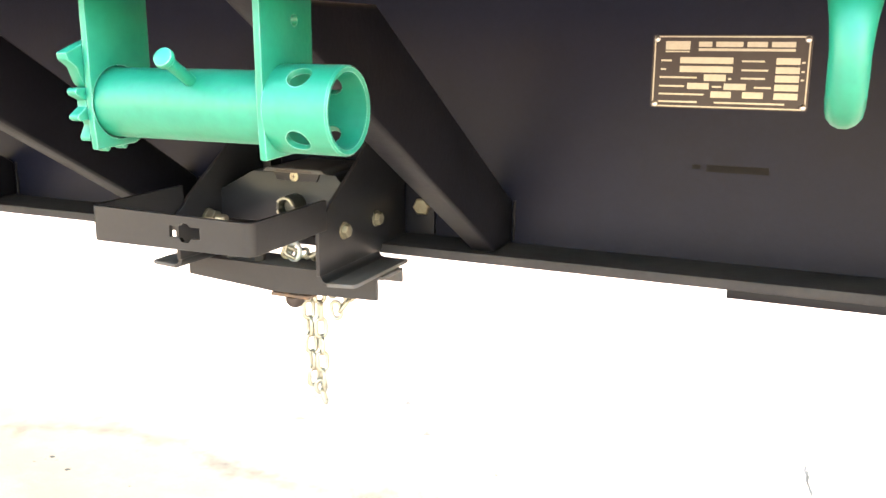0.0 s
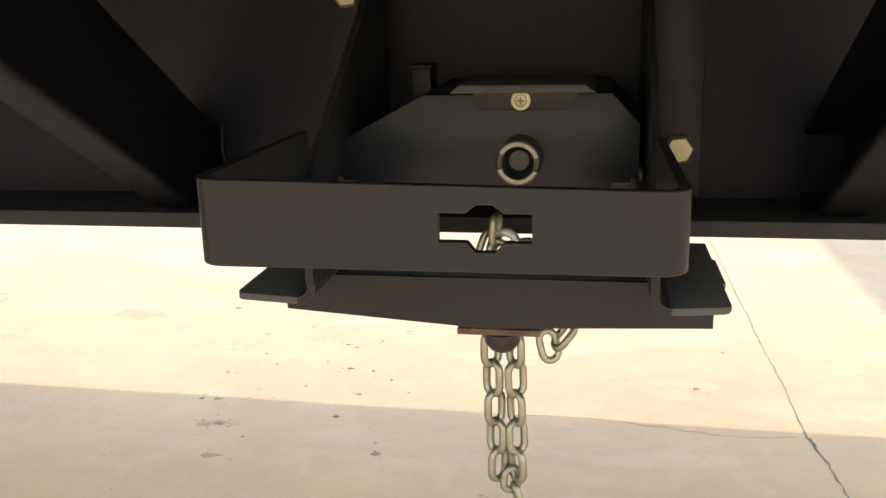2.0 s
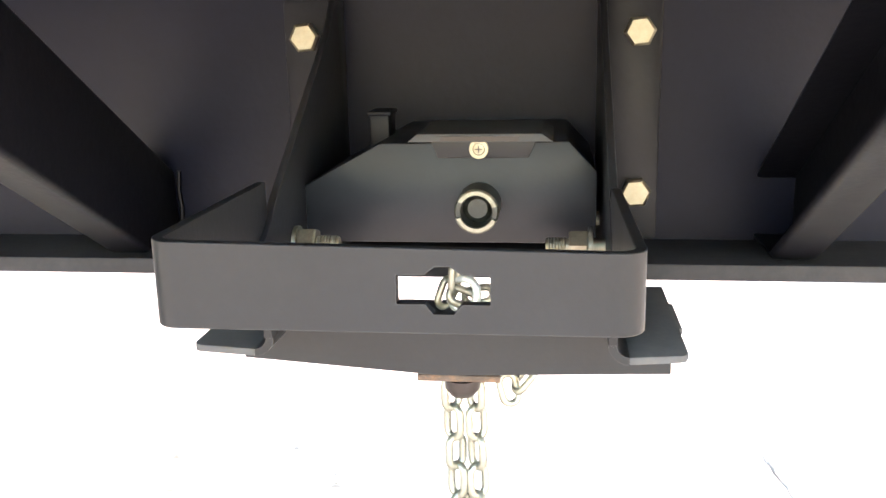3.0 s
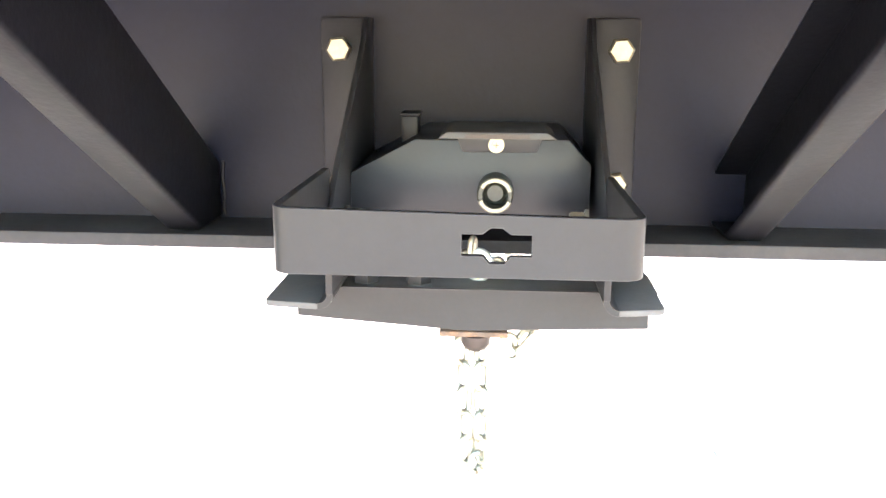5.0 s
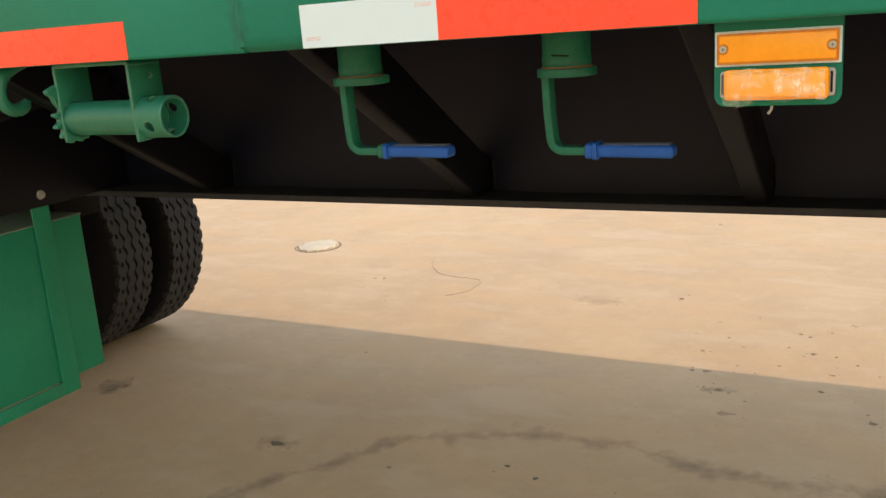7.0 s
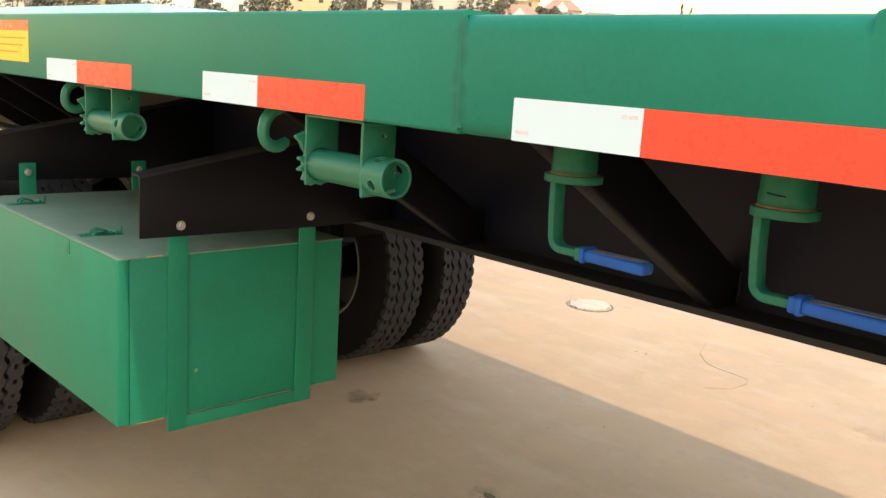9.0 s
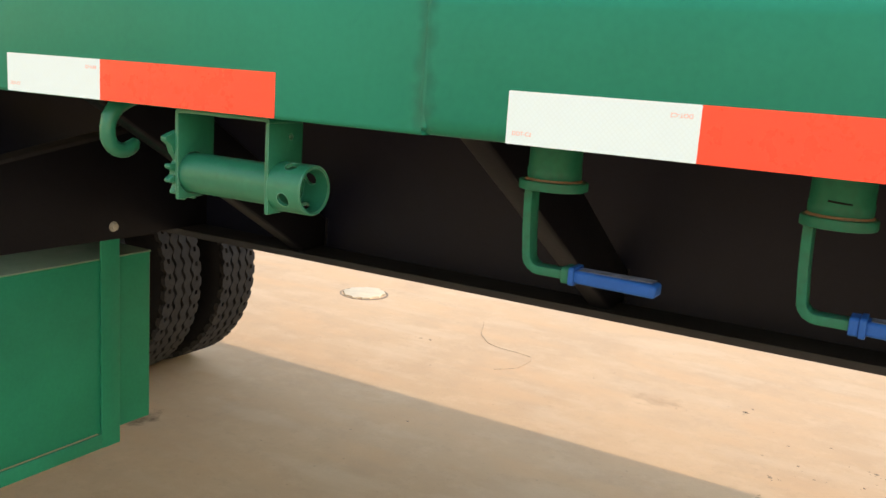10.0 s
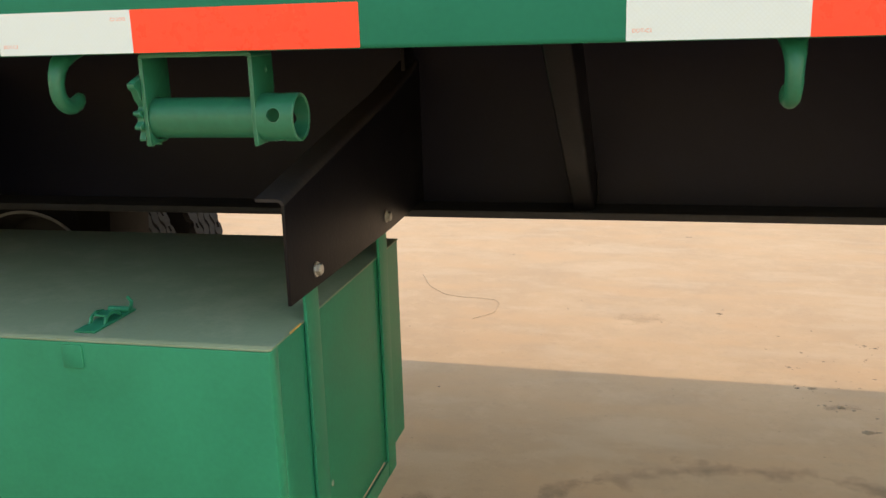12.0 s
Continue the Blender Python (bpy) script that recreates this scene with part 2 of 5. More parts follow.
# foliage paled and greyed: the haze of distance is mixed into its colour
HAZY_LEAF = material("hazy_tree_leaves", (0.145, 0.14, 0.10), 0.8, 0, 0.45, 0.4)
BARK = material("tree_bark", (0.12, 0.09, 0.06), 0.9, 0, 0.3, 3)

worn_edges(GREEN_WINCH, (0.22, 0.42, 0.36), 0.6, 0.0014)
worn_edges(GREEN_BOX, (0.07, 0.29, 0.20), 0.45, 0.0014)
worn_edges(DARK_STEEL, (0.06, 0.062, 0.066), 0.6, 0.0014)


def film_material():
    """Thin clear wrapping film."""
    m = bpy.data.materials.new("clear_wrapping_film")
    m.use_nodes = True
    n, l = m.node_tree.nodes, m.node_tree.links
    b = n["Principled BSDF"]
    b.inputs["Base Color"].default_value = (0.92, 0.82, 0.66, 1)
    b.inputs["Roughness"].default_value = 0.12
    t = n.new("ShaderNodeBsdfTransparent")
    mix = n.new("ShaderNodeMixShader")
    tc, no, crease = n.new("ShaderNodeTexCoord"), n.new("ShaderNodeTexNoise"), n.new("ShaderNodeTexNoise")
    no.inputs["Scale"].default_value, no.inputs["Detail"].default_value = 60.0, 3.0
    l.new(tc.outputs["Object"], no.inputs["Vector"])
    squeezed, off = n.new("ShaderNodeMapping"), n.new("ShaderNodeMath")
    squeezed.inputs["Rotation"].default_value, squeezed.inputs["Scale"].default_value = (0, radians(25), 0), (1.0, 1.0, 0.45)
    l.new(tc.outputs["Object"], squeezed.inputs["Vector"])
    crease.inputs["Scale"].default_value, crease.inputs["Detail"].default_value, crease.inputs["Distortion"].default_value = 75.0, 2.0, 1.2
    l.new(squeezed.outputs[0], crease.inputs["Vector"])
    off.operation = "COMPARE"
    off.inputs[1].default_value, off.inputs[2].default_value = 0.5, 0.022
    l.new(crease.outputs["Fac"], off.inputs[0])
    mr = n.new("ShaderNodeMapRange")
    mr.inputs["To Min"].default_value, mr.inputs["To Max"].default_value = 0.55, 1.0
    l.new(off.outputs[0], mr.inputs["Value"])
    cloud = n.new("ShaderNodeMapRange")
    cloud.inputs["From Min"].default_value, cloud.inputs["From Max"].default_value = 0.44, 0.60
    cloud.inputs["To Min"].default_value, cloud.inputs["To Max"].default_value = 0.14, 0.50
    l.new(no.outputs["Fac"], cloud.inputs["Value"])
    thick = n.new("ShaderNodeMath")
    thick.operation, thick.use_clamp = "MULTIPLY", True
    l.new(mr.outputs[0], thick.inputs[0])
    l.new(cloud.outputs[0], thick.inputs[1])
    l.new(thick.outputs[0], mix.inputs[0])
    l.new(t.outputs[0], mix.inputs[1])
    l.new(b.outputs[0], mix.inputs[2])
    l.new(mix.outputs[0], n["Material Output"].inputs["Surface"])
    return m


FILM = film_material()


def crumb_material():
    """Dry dirt crumbs, each of its own tone."""
    m = bpy.data.materials.new("dry_dirt_crumbs")
    m.use_nodes = True
    n, l = m.node_tree.nodes, m.node_tree.links
    b = n["Principled BSDF"]
    b.inputs["Roughness"].default_value = 0.95
    g, mix = n.new("ShaderNodeNewGeometry"), n.new("ShaderNodeMix")
    mix.data_type = "RGBA"
    mix.inputs["A"].default_value, mix.inputs["B"].default_value = (0.15, 0.115, 0.085, 1), (0.44, 0.33, 0.235, 1)
    l.new(g.outputs["Random Per Island"], mix.inputs["Factor"])
    l.new(mix.outputs["Result"], b.inputs["Base Color"])
    return m


CRUMB = crumb_material()


def concrete_material():
    """Sandy yard concrete: broad tone, blotches, fine grit, small pits and scuffs."""
    m = bpy.data.materials.new("sandy_concrete")
    m.use_nodes = True
    n, l = m.node_tree.nodes, m.node_tree.links
    b = n["Principled BSDF"]
    tc = n.new("ShaderNodeTexCoord")

    def noise_of(scale, detail, rough=0.6):
        o = n.new("ShaderNodeTexNoise")
        o.inputs["Scale"].default_value, o.inputs["Detail"].default_value, o.inputs["Roughness"].default_value = scale, detail, rough
        l.new(tc.outputs["Object"], o.inputs["Vector"])
        return o.outputs["Fac"]

    def ranged(v, a, c, lo, hi):
        o = n.new("ShaderNodeMapRange")
        for k, x in (("From Min", a), ("From Max", c), ("To Min", lo), ("To Max", hi)):
            o.inputs[k].default_value = x
        l.new(v, o.inputs["Value"])
        return o.outputs[0]

    def mixed(f, a, c, blend="MIX"):
        o = n.new("ShaderNodeMix")
        o.data_type, o.blend_type = "RGBA", blend
        l.new(f, o.inputs["Factor"])
        for k, x in (("A", a), ("B", c)):
            if isinstance(x, tuple):
                o.inputs[k].default_value = (*x, 1)
            else:
                l.new(x, o.inputs[k])
        return o.outputs["Result"]

    col = mixed(ranged(noise_of(0.55, 6), 0.35, 0.65, 0, 1), (0.510, 0.343, 0.221), (0.599, 0.405, 0.260))
    col = mixed(ranged(noise_of(1.9, 9, 0.72), 0.46, 0.70, 0, 0.55), col, (0.448, 0.313, 0.215))
    col = mixed(ranged(noise_of(5.5, 9, 0.75), 0.50, 0.70, 0, 0.36), col, (0.672, 0.475, 0.325))
    col = mixed(ranged(noise_of(13.0, 9, 0.75), 0.54, 0.74, 0, 0.34), col, (0.403, 0.287, 0.199))
    col = mixed(ranged(noise_of(42, 6, 0.7), 0.58, 0.80, 0, 0.4), col, (0.302, 0.214, 0.147))
    col = mixed(ranged(noise_of(3.1, 8, 0.78), 0.56, 0.74, 0, 0.5), col, (0.526, 0.329, 0.194))
    drawn = n.new("ShaderNodeMapping")
    drawn.inputs["Scale"].default_value = (0.8, 2.0, 1.0)
    l.new(tc.outputs["Object"], drawn.inputs["Vector"])
    streak = n.new("ShaderNodeTexNoise")
    streak.inputs["Scale"].default_value, streak.inputs["Detail"].default_value, streak.inputs["Roughness"].default_value = 2.0, 4.0, 0.5
    l.new(drawn.outputs[0], streak.inputs["Vector"])
    col = mixed(ranged(streak.outputs["Fac"], 0.50, 0.68, 0, 0.55), col, (0.60, 0.375, 0.225))
    col = mixed(ranged(streak.outputs["Fac"], 0.46, 0.32, 0, 0.35), col, (0.63, 0.475, 0.345))
    pits = n.new("ShaderNodeTexVoronoi")
    pits.inputs["Scale"].default_value = 9.0
    l.new(tc.outputs["Object"], pits.inputs["Vector"])
    col = mixed(ranged(pits.outputs["Distance"], 0.0, 0.055, 0.55, 0.0), col, (0.20, 0.155, 0.11))
    l.new(col, b.inputs["Base Color"])
    b.inputs["Roughness"].default_value = 0.9
    bp = n.new("ShaderNodeBump")
    bp.inputs["Strength"].default_value, bp.inputs["Distance"].default_value = 0.5, 0.002
    l.new(noise_of(120, 6), bp.inputs["Height"])
    l.new(bp.outputs[0], b.inputs["Normal"])
    return m


def stain_material(name, tone, most, scale):
    """A damp stain that thins out at its edge, by the mesh's own 'edge' value."""
    m = bpy.data.materials.new(name)
    m.use_nodes = True
    n, l = m.node_tree.nodes, m.node_tree.links
    b = n["Principled BSDF"]
    b.inputs["Base Color"].default_value = (*tone, 1)
    b.inputs["Roughness"].default_value = 0.85
    at = n.new("ShaderNodeAttribute")
    at.attribute_name = "edge"
    tc, no = n.new("ShaderNodeTexCoord"), n.new("ShaderNodeTexNoise")
    no.inputs["Scale"].default_value, no.inputs["Detail"].default_value, no.inputs["Roughness"].default_value = scale, 9.0, 0.72
    l.new(tc.outputs["Object"], no.inputs["Vector"])
    ad = n.new("ShaderNodeMath")
    ad.operation = "MULTIPLY_ADD"
    ad.inputs[1].default_value = 0.36
    l.new(at.outputs["Fac"], ad.inputs[0])
    l.new(no.outputs["Fac"], ad.inputs[2])
    mr = n.new("ShaderNodeMapRange")
    mr.inputs["From Min"].default_value, mr.inputs["From Max"].default_value, mr.inputs["To Max"].default_value = 0.72, 0.98, most
    l.new(ad.outputs[0], mr.inputs["Value"])
    t, mix = n.new("ShaderNodeBsdfTransparent"), n.new("ShaderNodeMixShader")
    l.new(mr.outputs[0], mix.inputs[0])
    l.new(t.outputs[0], mix.inputs[1])
    l.new(b.outputs[0], mix.inputs[2])
    l.new(mix.outputs[0], n["Material Output"].inputs["Surface"])
    return m


CONCRETE = concrete_material()
GRIME = stain_material("dull_green_grime", (0.022, 0.125, 0.088), 0.42, 18.0)
STAIN = stain_material("damp_stain", (0.212, 0.178, 0.150), 0.36, 8.0)
DAMP = stain_material("dark_damp_patch", (0.17, 0.150, 0.135), 0.62, 9.0)
WARM_STAIN = stain_material("warm_stain", (0.38, 0.25, 0.165), 0.22, 8.0)

# ---- building tools ----
ORIGIN = {}


def thing(name, at, label, category, group="", kind=""):
    """An Empty that stands for one thing and carries its parts."""
    ob = new(name)
    ob.empty_display_size = 0.05
    ob.location = at
    ORIGIN[ob] = Vector(at)
    return tagged(ob, label, category, group, kind)


def part(name, bm, mat, parent=None, label="", smooth=35):
    """Links a bmesh, modelled in world places, as one mesh under a thing or a part."""
    at = ORIGIN.get(parent, Vector())
    bmesh.ops.recalc_face_normals(bm, faces=bm.faces)
    bm.transform(Matrix.Translation(-at))
    me = bpy.data.meshes.new(name)
    bm.to_mesh(me)
    bm.free()
    me.materials.append(mat)
    if smooth:
        me.shade_smooth()
        me.set_sharp_from_angle(angle=radians(smooth))
    ob = new(name, me)
    if parent:
        ob.parent = parent
        ORIGIN[ob] = at
    return tagged(ob, label)


def box(x0, x1, y0, y1, z0, z1, bevel=0.0, bm=None, seg=2):
    bm = bm or bmesh.new()
    m = Matrix.LocRotScale(((x0 + x1) / 2, (y0 + y1) / 2, (z0 + z1) / 2), None, (x1 - x0, y1 - y0, z1 - z0))
    vs = bmesh.ops.create_cube(bm, size=1, matrix=m)["verts"]
    if bevel:
        bmesh.ops.bevel(bm, geom=list({e for v in vs for e in v.link_edges}), offset=bevel, segments=seg, affect="EDGES", profile=0.5)
    return bm


def prism(pts, axis, a, c, bevel=0.0, holes=(), bm=None, seg=2):
    """A flat outline (two coordinates, in the order of the axes left over) run from a to c along an axis, with holes through it."""
    bm = bm or bmesh.new()
    n = "xyz".index(axis)
    lift = lambda p, h: Vector((*p[:n], h, *p[n:]))  # noqa: E731
    edges = []
    for loop in (pts, *holes):
        vs = [bm.verts.new(lift(tuple(p), a)) for p in loop]
        edges += [bm.edges.new((vs[i], vs[i - 1])) for i in range(len(vs))]
    if holes:
        faces = [f for f in bmesh.ops.triangle_fill(bm, use_beauty=True, edges=edges)["geom"] if isinstance(f, bmesh.types.BMFace)]
    else:
        faces = [bm.faces.new(vs)]
    up = bmesh.ops.extrude_face_region(bm, geom=faces)["geom"]
    top = [v for v in up if isinstance(v, bmesh.types.BMVert)]
    shift = Vector((0, 0, 0))
    shift[n] = c - a
    bmesh.ops.translate(bm, verts=top, vec=shift)
    if bevel:
        bmesh.ops.recalc_face_normals(bm, faces=bm.faces)
        es = [e for e in bm.edges if len(e.link_faces) == 2 and e.calc_face_angle(0) > 0.6]
        bmesh.ops.bevel(bm, geom=es, offset=bevel, segments=seg, affect="EDGES", profile=0.5)
    return bm


def rounded(x0, x1, y0, y1, r, n=5):
    """A rectangle's outline with round corners."""
    out = []
    for cx, cy, a in ((x1 - r, y1 - r, 0), (x0 + r, y1 - r, 90), (x0 + r, y0 + r, 180), (x1 - r, y0 + r, 270)):
        out += [(cx + r * math.cos(radians(a + 90 * i / n)), cy + r * math.sin(radians(a + 90 * i / n))) for i in range(n + 1)]
    return out


def circle(cx, cy, r, n=24, turn=0.0):
    return [(cx + r * math.cos(turn + 2 * math.pi * i / n), cy + r * math.sin(turn + 2 * math.pi * i / n)) for i in range(n)]


def lathe(profile, at, axis, steps=32, bm=None, closed=True):
    """A profile of (along, radius) turned about an axis through a place."""
    bm = bm or bmesh.new()
    z = Vector(axis).normalized()
    x = z.orthogonal().normalized()
    y = z.cross(x)
    rings = []
    for s in range(steps):
        a = 2 * math.pi * s / steps
        d = x * math.cos(a) + y * math.sin(a)
        rings.append([bm.verts.new(Vector(at) + z * h + d * r) for h, r in profile])
    k = len(profile)
    for s in range(steps):
        p, q = rings[s], rings[(s + 1) % steps]
        for i in range(k if closed else k - 1):
            j = (i + 1) % k
            bm.faces.new((p[i], q[i], q[j], p[j]))
    bmesh.ops.remove_doubles(bm, verts=[v for r in rings for v in r], dist=1e-6)
    return bm


def rod(p, q, r, steps=20, bevel=0.0, bm=None):
    """A round bar from p to q with slightly broken edges."""
    h = (Vector(q) - Vector(p)).length
    c = bevel or min(r * 0.12, h * 0.2)
    return lathe([(0, 0), (0, r - c), (c, r), (h - c, r), (h, r - c), (h, 0)], p, Vector(q) - Vector(p), steps, bm, closed=False)


def sweep(path, outline, bm=None, up=(0, 0, 1), close=False):
    """An outline carried along a path of points."""
    bm = bm or bmesh.new()
    pts = [Vector(p) for p in path]
    rings, n = [], len(pts)
    for i, p in enumerate(pts):
        a, b = pts[i - 1] if i or close else p, pts[(i + 1) % n] if i < n - 1 or close else p
        t = (b - a).normalized()
        side = t.cross(Vector(up)).normalized()
        top = side.cross(t)
        rings.append([bm.verts.new(p + side * u + top * v) for u, v in outline])
    k = len(outline)
    for i in range(n if close else n - 1):
        r, s = rings[i], rings[(i + 1) % n]
        for j in range(k):
            bm.faces.new((r[j], r[(j + 1) % k], s[(j + 1) % k], s[j]))
    if not close:
        bm.faces.new(rings[0])
        bm.faces.new(rings[-1][::-1])
    return bm


def cut(bm, *cutters):
    """The bmesh with other bmeshes taken out of it."""
    def as_object(b):
        me = bpy.data.meshes.new("cut")
        bmesh.ops.recalc_face_normals(b, faces=b.faces)
        b.to_mesh(me)
        b.free()
        return new("cut", me)
    base = as_object(bm)
    for c in cutters:
        tool = as_object(c)
        mod = base.modifiers.new("cut", "BOOLEAN")
        mod.operation, mod.object, mod.solver = "DIFFERENCE", tool, "EXACT"
        bpy.context.view_layer.update()
        me = bpy.data.meshes.new_from_object(base.evaluated_get(bpy.context.evaluated_depsgraph_get()))
        base.modifiers.clear()
        base.data = me
        bpy.data.objects.remove(tool)
    out = bmesh.new()
    out.from_mesh(base.data)
    bpy.data.objects.remove(base)
    return out


def hex_bolt(parent, at, axis, size=0.011, head=0.009, washer=True, name="bolt", mat=None, label="yellow zinc-plated hexagon bolt head"):
    """A hexagon head with its washer, sitting on a surface at a place and facing along an axis."""
    z = Vector(axis).normalized()
    x = z.orthogonal().normalized()
    y = z.cross(x)
    bm = bmesh.new()
    if washer:
        lathe([(0, 0), (0, size * 1.25), (0.0018, size * 1.25), (0.0018, 0)], at, z, 24, bm, closed=False)
    lo = 0.0018 if washer else 0
    c = size * 0.14
    rings = []
    for h, r in ((lo, size), (lo + head - c, size), (lo + head, size - c * 1.3)):
        rings.append([bm.verts.new(Vector(at) + z * h + (x * math.cos(a) + y * math.sin(a)) * r) for a in [math.pi / 3 * i + 0.35 for i in range(6)]])
    for p, q in zip(rings, rings[1:]):
        for i in range(6):
            bm.faces.new((p[i], p[(i + 1) % 6], q[(i + 1) % 6], q[i]))
    bm.faces.new(rings[-1])
    bm.faces.new(rings[0][::-1])
    return part(name, bm, mat or ZINC, parent, label, 25)


def letters(text, size, place, mat, parent, name, flip=False):
    """Flat lettering on a surface that faces -y."""
    cu = bpy.data.curves.new(name, "FONT")
    cu.body, cu.size, cu.extrude = text, size, 0.0001
    ob = new(name, cu)
    bpy.context.view_layer.update()
    me = bpy.data.meshes.new_from_object(ob.evaluated_get(bpy.context.evaluated_depsgraph_get()))
    bpy.data.objects.remove(ob)
    me.transform(pose(*place, 90, 0 if not flip else 180, 0) if not flip else Matrix.Translation(place) @ pose(0, 0, 0, 0, 180, 0) @ pose(0, 0, 0, 90, 0, 0))
    bm = bmesh.new()
    bm.from_mesh(me)
    return part(name, bm, mat, parent, "small red printed lettering", 0)

# ---- ground ----
def ground_z(x):
    """The yard falls gently towards +x, for drainage."""
    return 0.0125 * (0.9 - min(6.0, max(-9.0, x)))


def ground_sheet():
    bm = bmesh.new()
    xs, ys = [-400, -60, -9, -4, 0, 4, 6, 60, 400], [-400, -60, -12, -4, 0, 4, 12, 60, 400]
    grid = [[bm.verts.new((x, y, ground_z(x))) for y in ys] for x in xs]
    for i in range(8):
        for j in range(8):
            bm.faces.new((grid[i][j], grid[i + 1][j], grid[i + 1][j + 1], grid[i][j + 1]))
    return tagged(part("ground", bm, CONCRETE, None, "sandy beige concrete yard with stains, cracks and specks of dirt", 0), category="ground", kind="structure")


ground = ground_sheet()


def crack(path, width, name="crack", jag=0.006):
    """A thin uneven crack with its filling, along a line on the ground."""
    bm = bmesh.new()
    rows = []
    for (x0, y0), (x1, y1) in zip(path, path[1:]):
        n = max(2, int(math.hypot(x1 - x0, y1 - y0) / 0.03))
        for i in range(n):
            f = i / n
            x, y = x0 + (x1 - x0) * f, y0 + (y1 - y0) * f
            d = Vector((y0 - y1, x1 - x0)).normalized()
            o = random.uniform(-jag, jag)
            w = width * random.uniform(0.35, 1.2)
            rows.append([bm.verts.new((x + d.x * (o + k * w), y + d.y * (o + k * w), ground_z(x + d.x * (o + k * w)) + 0.0012)) for k in (-0.5, 0.5)])
    for p, q in zip(rows, rows[1:]):
        bm.faces.new((p[0], p[1], q[1], q[0]))
    return part(name, bm, CRACK, ground, "dark hairline crack in the concrete", 0)


crack([(2.43, 7.6), (2.450, 4.12), (2.457, 3.39), (2.467, 3.00), (2.462, 2.80), (2.469, 2.663)], 0.0045, "joint_crack", 0.004)
crack([(2.469, 2.663), (2.474, 2.59), (2.488, 2.506), (2.494, 2.372), (2.51, 1.2), (2.52, -2.0)], 0.0070, "joint_crack", 0.004)
crack([(1.593, 2.698), (1.842, 2.704), (2.021, 2.671), (2.159, 2.642), (2.314, 2.639), (2.469, 2.663)], 0.0030)
crack([(2.460, 2.70), (2.470, 2.62), (2.484, 2.55), (2.492, 2.46)], 0.012, "crack", 0.006)


def stain(path, name="stain", mat=None, label="dark damp stain on the concrete"):
    """A patchy ribbon on the ground; its 'edge' value falls off to both sides. Rows: x, y, half width."""
    bm = bmesh.new()
    fine = []
    for (x0, y0, w0), (x1, y1, w1) in zip(path, path[1:]):
        for i in range(12):
            f = i / 12
            fine.append((x0 + (x1 - x0) * f, y0 + (y1 - y0) * f, w0 + (w1 - w0) * f))
    fine.append(path[-1])
    rows, values = [], []
    for i, (x, y, w) in enumerate(fine):
        a, b = fine[max(0, i - 2)], fine[min(len(fine) - 1, i + 2)]
        d = Vector((a[1] - b[1], b[0] - a[0])).normalized()
        end = min(1.0, i / 6, (len(fine) - 1 - i) / 6)
        row = []
        for k in (-1, -0.6, -0.25, 0, 0.25, 0.6, 1):
            px = x + d.x * k * w * 1.5
            row.append(bm.verts.new((px, y + d.y * k * w * 1.5, ground_z(px) + 0.0022)))
            values.append(max(0.0, 1 - abs(k)) * end)
        rows.append(row)
    for p, q in zip(rows, rows[1:]):
        for j in range(6):
            bm.faces.new((p[j], p[j + 1], q[j + 1], q[j]))
    ob = part(name, bm, mat or STAIN, ground, label, 0)
    at = ob.data.attributes.new("edge", "FLOAT", "POINT")
    at.data.foreach_set("value", values)
    ob.visible_shadow = False
    return ob


stain([(-0.90, 0.78, 0.08), (-0.66, 1.28, 0.08), (-0.50, 1.47, 0.06), (-0.40, 1.68, 0.07), (-0.28, 1.755, 0.09), (-0.10, 1.83, 0.10), (0.10, 1.895, 0.09), (0.39, 1.92, 0.07),
       (0.64, 1.845, 0.09), (0.90, 1.82, 0.10), (1.17, 1.845, 0.14), (1.41, 1.845, 0.19), (1.62, 1.835, 0.15), (1.80, 1.845, 0.14), (2.0, 1.82, 0.20), (2.21, 1.805, 0.20), (2.7, 1.77, 0.12), (3.2, 1.8, 0.12)])
stain([(-1.97, 1.69, 0.09), (-1.86, 1.72, 0.12), (-1.73, 1.75, 0.09)], mat=DAMP)
stain([(-0.95, 1.49, 0.06), (-0.81, 1.513, 0.07), (-0.68, 1.54, 0.05)])
stain([(-0.35, 3.46, 0.10), (-0.18, 3.46, 0.14), (0.02, 3.45, 0.09)], mat=WARM_STAIN, label="faint warm stain on the concrete")
stain([(0.50, 2.47, 0.04), (0.60, 2.495, 0.055), (0.72, 2.50, 0.04)])


